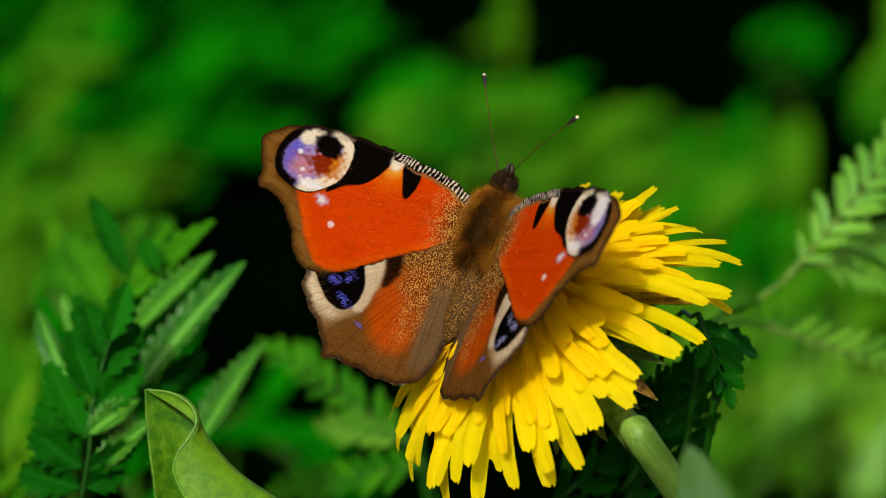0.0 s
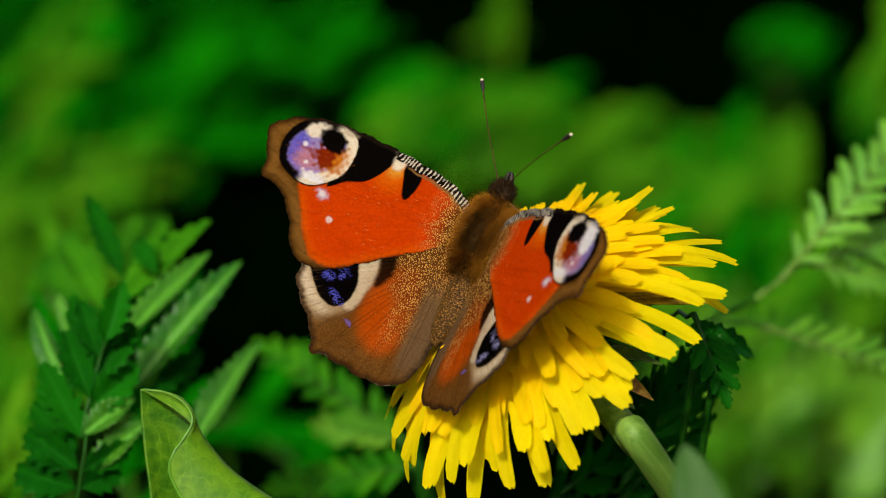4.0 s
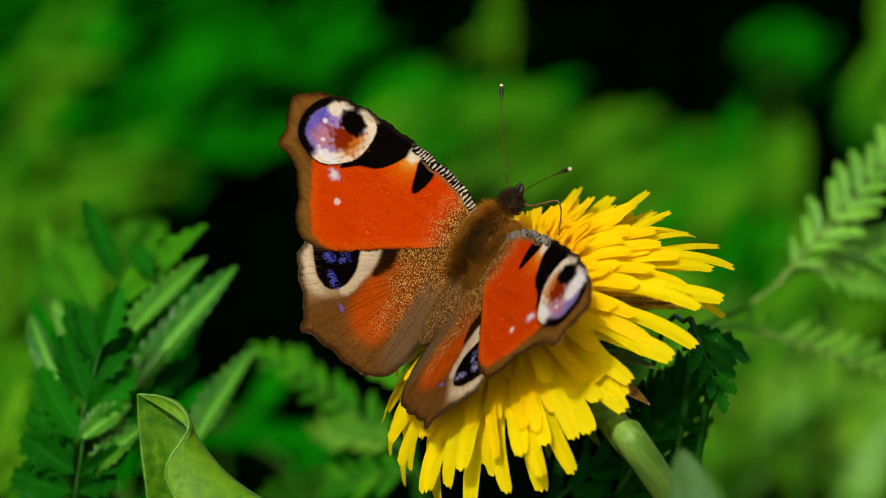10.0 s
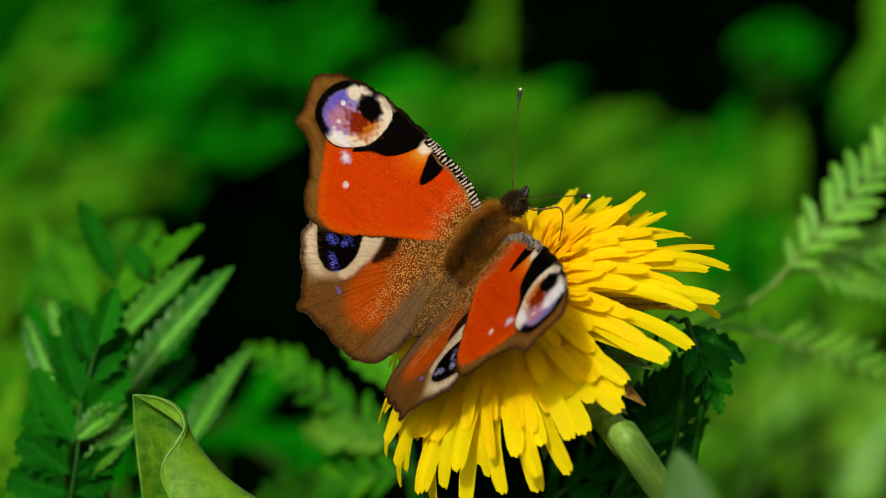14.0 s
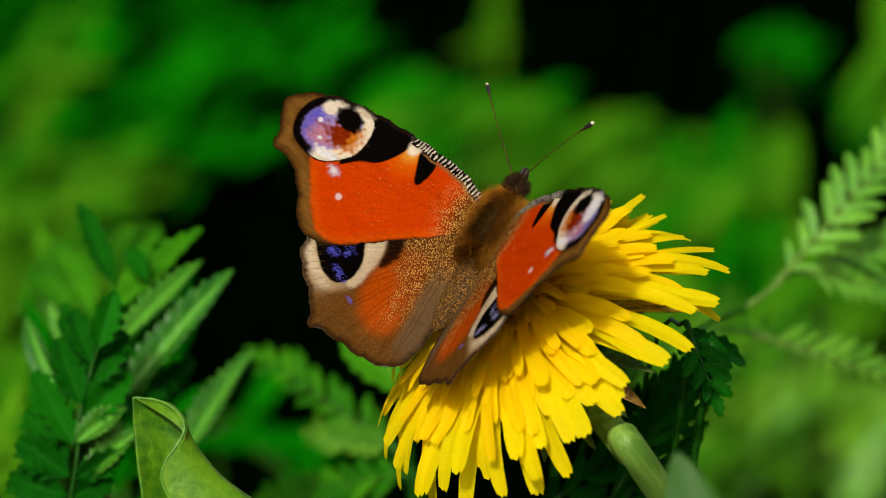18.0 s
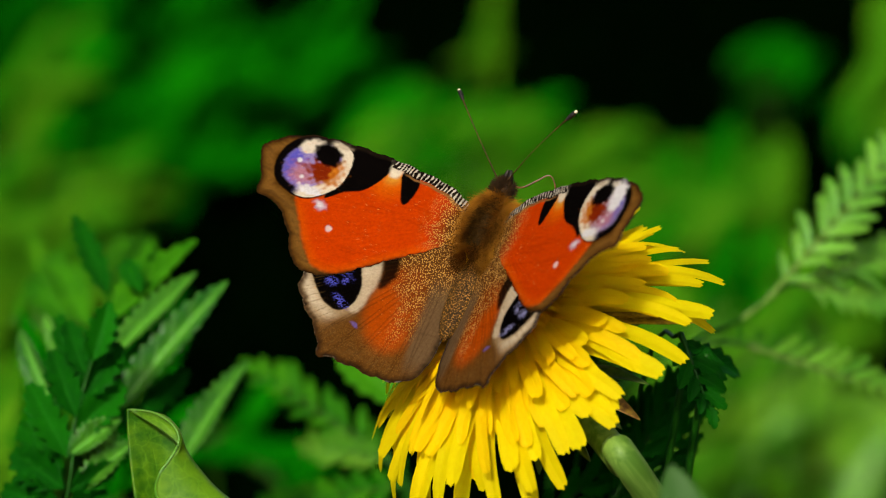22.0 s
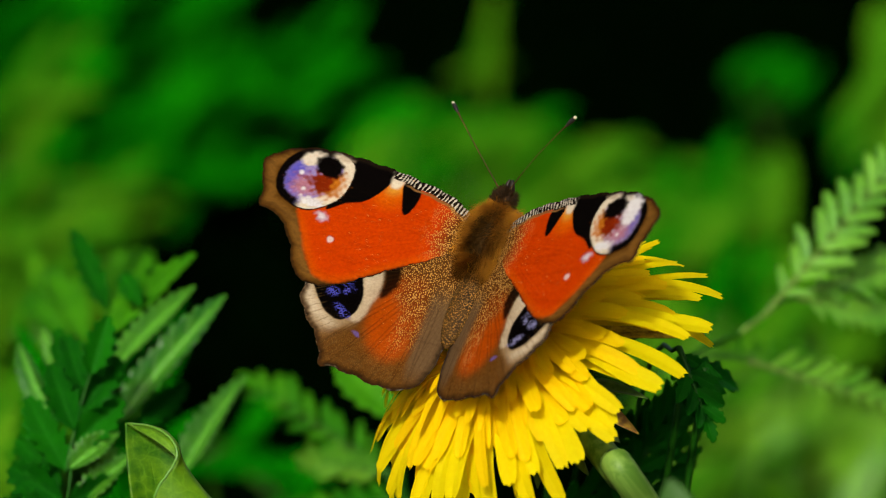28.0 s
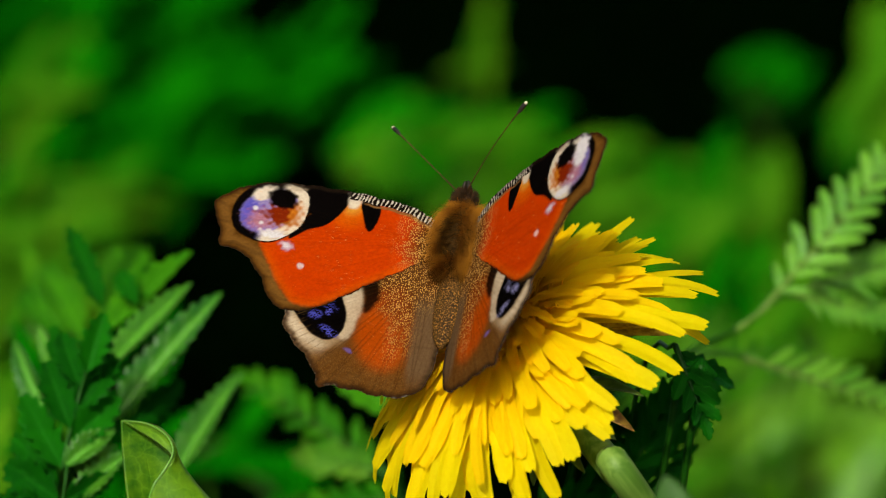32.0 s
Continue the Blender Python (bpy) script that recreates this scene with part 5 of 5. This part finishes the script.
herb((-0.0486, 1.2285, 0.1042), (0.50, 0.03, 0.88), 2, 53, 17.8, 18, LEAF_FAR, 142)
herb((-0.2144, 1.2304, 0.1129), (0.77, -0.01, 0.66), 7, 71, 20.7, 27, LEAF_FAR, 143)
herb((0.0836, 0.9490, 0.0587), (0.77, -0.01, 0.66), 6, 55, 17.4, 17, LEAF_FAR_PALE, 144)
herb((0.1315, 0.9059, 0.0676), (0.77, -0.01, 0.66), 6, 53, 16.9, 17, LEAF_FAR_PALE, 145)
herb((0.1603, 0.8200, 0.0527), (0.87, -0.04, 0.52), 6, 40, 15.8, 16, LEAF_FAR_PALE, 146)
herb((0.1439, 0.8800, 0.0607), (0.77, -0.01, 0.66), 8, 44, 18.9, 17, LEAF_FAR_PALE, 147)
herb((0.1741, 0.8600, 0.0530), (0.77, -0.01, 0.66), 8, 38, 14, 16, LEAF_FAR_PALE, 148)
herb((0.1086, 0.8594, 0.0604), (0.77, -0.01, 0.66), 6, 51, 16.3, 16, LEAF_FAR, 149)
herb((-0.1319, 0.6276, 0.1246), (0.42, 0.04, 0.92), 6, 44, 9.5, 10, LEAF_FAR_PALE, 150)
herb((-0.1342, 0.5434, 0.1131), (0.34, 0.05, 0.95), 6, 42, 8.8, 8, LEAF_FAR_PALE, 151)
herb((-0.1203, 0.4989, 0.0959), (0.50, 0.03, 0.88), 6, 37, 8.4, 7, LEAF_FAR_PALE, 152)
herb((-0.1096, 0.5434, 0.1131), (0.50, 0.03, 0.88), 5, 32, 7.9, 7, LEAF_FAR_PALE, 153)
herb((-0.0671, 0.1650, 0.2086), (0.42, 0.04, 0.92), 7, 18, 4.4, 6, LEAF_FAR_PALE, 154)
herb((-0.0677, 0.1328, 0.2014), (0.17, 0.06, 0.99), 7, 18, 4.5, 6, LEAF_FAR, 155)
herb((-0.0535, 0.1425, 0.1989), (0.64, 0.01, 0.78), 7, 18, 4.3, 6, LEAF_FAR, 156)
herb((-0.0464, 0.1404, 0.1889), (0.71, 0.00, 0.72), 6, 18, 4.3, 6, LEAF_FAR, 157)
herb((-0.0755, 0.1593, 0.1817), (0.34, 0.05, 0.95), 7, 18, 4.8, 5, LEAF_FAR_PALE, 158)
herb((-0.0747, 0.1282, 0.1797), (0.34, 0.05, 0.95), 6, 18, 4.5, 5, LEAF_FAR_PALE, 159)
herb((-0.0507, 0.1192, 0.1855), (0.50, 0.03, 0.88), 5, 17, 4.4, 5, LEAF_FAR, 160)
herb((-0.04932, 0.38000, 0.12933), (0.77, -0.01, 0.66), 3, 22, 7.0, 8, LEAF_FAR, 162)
herb((-0.0235, 0.3604, 0.1178), (0.87, -0.04, 0.52), 5, 29, 7.9, 9, LEAF_FAR, 163)
herb((0.0928, 0.4071, 0.1451), (0.77, -0.01, 0.66), 6, 30, 8.3, 9, LEAF_FAR_PALE, 164)
herb((0.1098, 0.4100, 0.1522), (0.77, -0.01, 0.66), 6, 24, 8.3, 9, LEAF_FAR_PALE, 165)
herb((0.0897, 0.4689, 0.1472), (0.64, 0.01, 0.78), 5, 29, 8.1, 10, LEAF_FAR, 166)
herb((0.2052, 0.9951, 0.1220), (0.50, 0.03, 0.88), 8, 51, 15.3, 13, LEAF_FAR_PALE, 167)
herb((-0.1379, 0.5877, 0.1290), (0.34, 0.05, 0.95), 6, 40, 9.1, 7, LEAF_FAR_PALE, 169)
herb((-0.1447, 0.7487, 0.1170), (0.50, 0.03, 0.88), 6, 42, 10.6, 13, LEAF_FAR_PALE, 170)
herb((-0.1233, 0.4615, 0.1125), (0.34, 0.05, 0.95), 6, 35, 8.1, 6, LEAF_FAR_PALE, 171)
herb((-0.0590, 0.2513, 0.1818), (0.57, 0.02, 0.83), 4, 21, 4.9, 5, LEAF_FAR, 172)
herb((0.0906, 1.0266, 0.0775), (0.87, -0.04, 0.52), 10, 31, 11.8, 21, LEAF_FAR_PALE, 173)
herb((0.1236, 1.0460, 0.0727), (0.87, -0.04, 0.52), 9, 32, 11.9, 24, LEAF_FAR_PALE, 174)
herb((0.1405, 1.0500, 0.0678), (0.87, -0.04, 0.52), 8, 32, 11.9, 21, LEAF_FAR_PALE, 175)
herb((0.0234, 1.0896, 0.0855), (0.87, -0.04, 0.52), 10, 33, 12.3, 19, LEAF_FAR, 176)
herb((0.1803, 1.2349, 0.0958), (0.87, -0.04, 0.52), 4, 27, 11.9, 12, LEAF_FAR, 177)
herb((0.0581, 1.0671, 0.0757), (0.87, -0.04, 0.52), 8, 32, 12.1, 19, LEAF_FAR, 178)
herb((0.0251, 0.8902, 0.1094), (0.87, -0.04, 0.52), 8, 28, 10.6, 19, LEAF_FAR_PALE, 179)
herb((0.0086, 0.9119, 0.1153), (0.87, -0.04, 0.52), 8, 29, 10.8, 14, LEAF_FAR, 180)
herb((0.0429, 0.9317, 0.1120), (0.87, -0.04, 0.52), 5, 27, 11.0, 15, LEAF_FAR, 181)
herb((0.2245, 1.1000, 0.1280), (0.50, 0.03, 0.88), 5, 49, 16.3, 14, LEAF_FAR_PALE, 168)


def build_undergrowth():
    """A carpet of small blades that covers the soil behind the flower, coloured near black to stand for deep shade."""
    r = np.random.RandomState(7)
    n = 90000
    y = 3.4 * r.uniform(0, 1, n) ** 1.3 - 0.3 + r.normal(0, 0.12, n)
    x = r.normal(0, 0.42, n) * (0.7 + 0.5 * np.clip(y, 0, 3))
    h = r.uniform(0.015, 0.06, n) * (0.6 + 0.5 * np.clip(y, 0, 1))
    a = r.uniform(0, 6.283, n)
    w = r.uniform(0.003, 0.010, n)
    lean = r.uniform(0.2, 0.9, n) * h
    az = r.uniform(0, 6.283, n)
    root = np.stack([x, y, np.full(n, -0.006)], 1)
    side = np.stack([np.cos(a) * w, np.sin(a) * w, np.zeros(n)], 1)
    mid = root + np.stack([np.cos(az) * lean * 0.35, np.sin(az) * lean * 0.35, h * 0.65], 1)
    top = root + np.stack([np.cos(az) * lean, np.sin(az) * lean, h], 1)
    verts = np.stack([root - side * 0.5, root + side * 0.5, mid + side, mid - side, top], 1).reshape(-1, 3)
    k = np.arange(n)[:, None] * 5
    faces = [tuple(q) for q in (k + np.array([0, 1, 2, 3])).tolist()] + [tuple(q) for q in (k + np.array([3, 2, 4])).tolist()]
    uv = np.tile(np.array([(0.2, 0), (0.8, 0), (0.8, 0.6), (0.2, 0.6), (0.5, 1)]), (n, 1))
    ob = new("undergrowth", mesh_of("undergrowth", verts, faces, LEAF_FAR_SHADED, uv))
    tagged(ob, "low grass and herbs on the ground, coloured near black for shade", "grass", kind="stuff")


build_undergrowth()


# ---- movement ----
# seconds, place in metres, turn in degrees
FLIGHT = [
    (0, 0.00498, 0.00017, 0.25040, 59.49, 3.84, -38.79), (0.5, 0.00486, 0.00001, 0.25016, 61.16, 4.35, -38.29),
    (1, 0.00492, 0.00021, 0.25011, 58.21, 6.73, -40.59), (1.5, 0.00482, 0.00011, 0.24987, 60.30, 6.90, -40.46),
    (2, 0.00482, 0.00008, 0.24988, 56.64, 7.53, -42.70), (2.5, 0.00495, -0.00005, 0.24986, 56.64, 8.24, -43.54),
    (3, 0.00488, -0.00009, 0.24971, 57.35, 8.52, -43.54), (3.5, 0.00482, -0.00020, 0.24961, 58.75, 8.41, -43.31),
    (5.5, 0.00432, -0.00020, 0.24927, 61.46, 7.84, -44.49), (6, 0.00491, -0.00008, 0.24942, 59.11, 11.01, -45.78),
    (6.5, 0.00479, -0.00042, 0.24935, 61.11, 11.33, -45.87), (7, 0.00463, -0.00051, 0.24918, 60.32, 12.04, -47.31),
    (7.5, 0.00484, -0.00071, 0.24916, 58.22, 13.89, -48.26), (8, 0.00496, -0.00084, 0.24918, 58.64, 15.59, -48.37),
    (8.5, 0.00516, -0.00068, 0.24939, 59.12, 17.19, -48.80), (9, 0.00511, -0.00016, 0.24965, 59.92, 17.89, -49.53),
    (9.5, 0.00503, -0.00007, 0.24946, 60.65, 17.92, -49.01), (10, 0.00512, -0.00028, 0.24933, 60.16, 18.39, -48.65),
    (10.5, 0.00490, -0.00075, 0.24926, 61.37, 19.60, -48.97), (11, 0.00514, -0.00081, 0.24948, 58.16, 19.86, -51.85),
    (11.5, 0.00521, -0.00099, 0.24939, 58.60, 19.99, -51.49), (12, 0.00508, -0.00099, 0.24959, 60.50, 20.29, -51.31),
    (12.5, 0.00501, -0.00095, 0.24954, 61.31, 20.37, -50.98), (13, 0.00516, -0.00090, 0.24961, 59.98, 20.28, -51.65),
    (13.5, 0.00507, 0.00001, 0.24966, 60.03, 21.43, -53.03), (14, 0.00550, -0.00014, 0.24972, 56.87, 22.64, -54.69),
    (14.5, 0.00553, -0.00070, 0.24983, 57.72, 22.54, -54.29), (16.5, 0.00646, 0.00043, 0.25115, 54.58, 9.38, -41.42),
    (17, 0.00649, 0.00006, 0.25123, 54.20, 8.87, -41.03), (17.5, 0.00689, 0.00030, 0.25181, 50.18, 8.78, -42.50),
    (18, 0.00691, 0.00100, 0.25165, 51.42, 8.33, -43.18), (18.5, 0.00676, 0.00079, 0.25196, 55.26, 6.12, -41.06),
    (19, 0.00696, 0.00026, 0.25242, 53.97, 2.81, -39.52), (19.5, 0.00734, 0.00058, 0.25284, 48.98, 2.28, -40.58),
    (20, 0.00738, 0.00102, 0.25278, 47.11, 1.85, -41.66), (20.5, 0.00730, 0.00075, 0.25252, 47.68, 1.22, -42.18),
    (21, 0.00705, 0.00081, 0.25253, 49.37, 1.26, -41.39), (21.5, 0.00700, 0.00059, 0.25253, 51.18, 0.74, -39.16),
    (22, 0.00700, 0.00047, 0.25267, 51.73, 0.00, -37.75), (22.5, 0.00709, 0.00049, 0.25283, 53.00, -0.44, -36.46),
    (23, 0.00746, 0.00106, 0.25350, 47.86, 0.01, -39.83), (23.5, 0.00769, 0.00122, 0.25333, 44.21, 0.32, -39.65),
    (24, 0.00758, 0.00115, 0.25339, 45.52, 0.00, -39.64), (24.5, 0.00760, 0.00112, 0.25336, 45.26, 0.37, -39.56),
    (25, 0.00747, 0.00105, 0.25332, 46.64, 0.56, -39.42), (25.5, 0.00757, 0.00097, 0.25355, 48.70, -0.31, -38.50),
    (27.5, 0.00748, 0.00096, 0.25328, 50.09, 0.20, -36.61), (28, 0.00743, 0.00076, 0.25326, 50.70, 0.66, -35.81),
    (28.5, 0.00744, 0.00088, 0.25332, 47.78, -0.74, -35.88), (29, 0.00735, 0.00092, 0.25319, 48.77, -0.28, -35.31),
    (29.5, 0.00734, 0.00108, 0.25312, 45.37, -0.94, -32.89), (30, 0.00714, 0.00112, 0.25312, 48.08, -2.84, -31.35),
    (30.5, 0.00688, 0.00156, 0.25313, 46.94, -6.13, -29.64), (31, 0.00564, 0.00120, 0.25291, 46.07, -9.57, -28.27),
    (31.5, 0.00465, 0.00081, 0.25260, 50.34, -11.50, -29.51), (32, 0.00452, 0.00115, 0.25277, 49.42, -12.64, -29.12),
]

# seconds, tips of the two antennae from the head in millimetres
FEELERS = [
    (0, -8.5, 13.1, 0.2, 11.3, 8.4, 5.8), (1, -8.6, 13.0, 0.2, 11.5, 8.0, 5.9),
    (2, -8.8, 12.8, 0.5, 11.5, 8.2, 5.6), (3, -9.3, 12.5, 0.8, 11.3, 8.4, 5.8),
    (6, -9.8, 12.1, 1.3, 11.1, 7.6, 7.1), (7, -8.9, 12.8, 0.5, 11.6, 7.7, 6.0),
    (8, -9.8, 12.1, 0.4, 11.1, 8.0, 6.6), (9, -11.1, 10.9, 0.6, 10.8, 7.5, 7.6),
    (10, -10.7, 11.3, 0.6, 11.0, 7.2, 7.6), (11, -10.7, 11.4, 0.1, 11.4, 7.6, 6.6),
    (12, -11.5, 10.5, 0.8, 10.7, 7.3, 7.9), (13, -11.4, 10.7, 0.4, 11.1, 6.9, 7.7),
    (14, -11.1, 10.9, -0.3, 12.7, 7.0, 4.5), (17, -11.5, 10.4, 1.7, 10.2, 8.6, 7.3),
    (18, -11.2, 10.7, 1.5, 10.8, 8.6, 6.5), (19, -10.7, 11.2, 1.9, 11.2, 8.4, 5.8),
    (20, -10.6, 11.3, 1.7, 11.7, 8.4, 4.9), (21, -10.1, 11.7, 1.7, 11.5, 8.9, 4.3),
    (22, -10.3, 11.4, 2.8, 11.0, 8.4, 6.3), (23, -10.8, 10.9, 3.0, 11.4, 8.1, 5.9),
    (24, -10.5, 11.3, 2.5, 11.4, 8.3, 5.6), (25, -10.5, 11.3, 2.4, 11.2, 8.4, 5.8),
    (28, -11.0, 10.7, 3.0, 10.4, 8.6, 7.0), (29, -11.1, 10.6, 3.0, 10.4, 8.5, 7.1),
    (30, -12.5, 8.6, 3.6, 9.8, 8.4, 8.0), (31, -11.3, 10.3, 2.9, 11.1, 7.7, 7.0),
    (32, -11.1, 10.7, 2.5, 11.1, 8.2, 6.4),
]
# seconds, raise of the two pairs of wings in degrees
BEAT = [
    (0, 27.5, 29.4), (0.5, 27.2, 29.0), (1, 27.9, 30.4), (1.5, 28.2, 29.5), (2, 23.9, 27.1),
    (2.5, 24.9, 26.9), (3, 25.8, 27.4), (3.5, 26.6, 27.2), (5.5, 30.7, 28.1), (6, 32.8, 30.4),
    (6.5, 19.1, 17.7), (7, 17.2, 15.3), (7.5, 17.4, 15.7), (8, 17.7, 15.9), (8.5, 22.7, 21.0),
    (9, 31.6, 31.2), (9.5, 30.7, 30.5), (10, 27.2, 27.2), (10.5, 15.8, 15.2), (11, 16.0, 16.8),
    (11.5, 16.6, 16.6), (12, 16.6, 16.8), (12.5, 16.7, 16.7), (13, 19.8, 20.3), (13.5, 28.8, 30.3),
    (14, 26.7, 28.6), (14.5, 15.4, 17.5), (16.5, 27.9, 28.8), (17, 21.5, 23.8), (17.5, 23.6, 25.5),
    (18, 32.6, 33.0), (18.5, 28.0, 29.6), (19, 22.4, 23.8), (19.5, 31.1, 31.7), (20, 34.3, 33.2),
    (20.5, 30.8, 29.7), (21, 26.9, 26.2), (21.5, 26.6, 25.3), (22, 25.7, 24.5), (22.5, 25.6, 24.3),
    (23, 25.0, 24.8), (23.5, 26.0, 24.3), (24, 27.2, 24.9), (24.5, 26.7, 24.3), (25, 26.8, 24.5),
    (25.5, 28.4, 25.2), (27.5, 26.7, 25.6), (28, 22.2, 22.0), (28.5, 23.6, 23.7), (29, 24.1, 24.3),
    (29.5, 25.0, 24.2), (30, 25.3, 25.1), (30.5, 30.7, 30.8), (31, 25.3, 26.4), (31.5, 25.8, 26.2),
    (32, 29.1, 28.7),
]


# seconds, swing of the proboscis in degrees
TONGUE = [(0, -65), (5.5, -65), (6, -55), (7, -42), (7.5, -50), (8, -50), (8.5, -25), (9, 0), (10, 0), (10.5, -25), (11, -50), (11.5, -25), (12, 0), (14, 0),
          (16.5, -45), (17, -60), (21, -65), (21.5, -30), (22, 0), (22.5, -30), (23, -65), (32, -65)]


def motions():
    walk(bug, [(t, pose(*row)) for t, *row in FLIGHT])
    for (side, name), ob in wings.items():
        k = 1 if side == "left" else 2
        sign = -1 if side == "left" else 1
        walk(ob, [(row[0], pose(2.0 * sign * MM, 0, 0, 0, -sign * row[k], 0)) for row in BEAT])

    walk(tongue, [(t, pose(0.4 * MM, 10.2 * MM, -0.7 * MM, 0, 0, a)) for t, a in TONGUE])
    for k, ob in enumerate(feelers):
        sign = 2 * k - 1
        root = Vector((0.7 * sign, 9.9, 0.9))
        walk(ob, [(row[0], from_to(root * MM, (root + Vector(row[1 + 3 * k:4 + 3 * k])) * MM, (0, 0, 1))) for row in FEELERS])


motions()
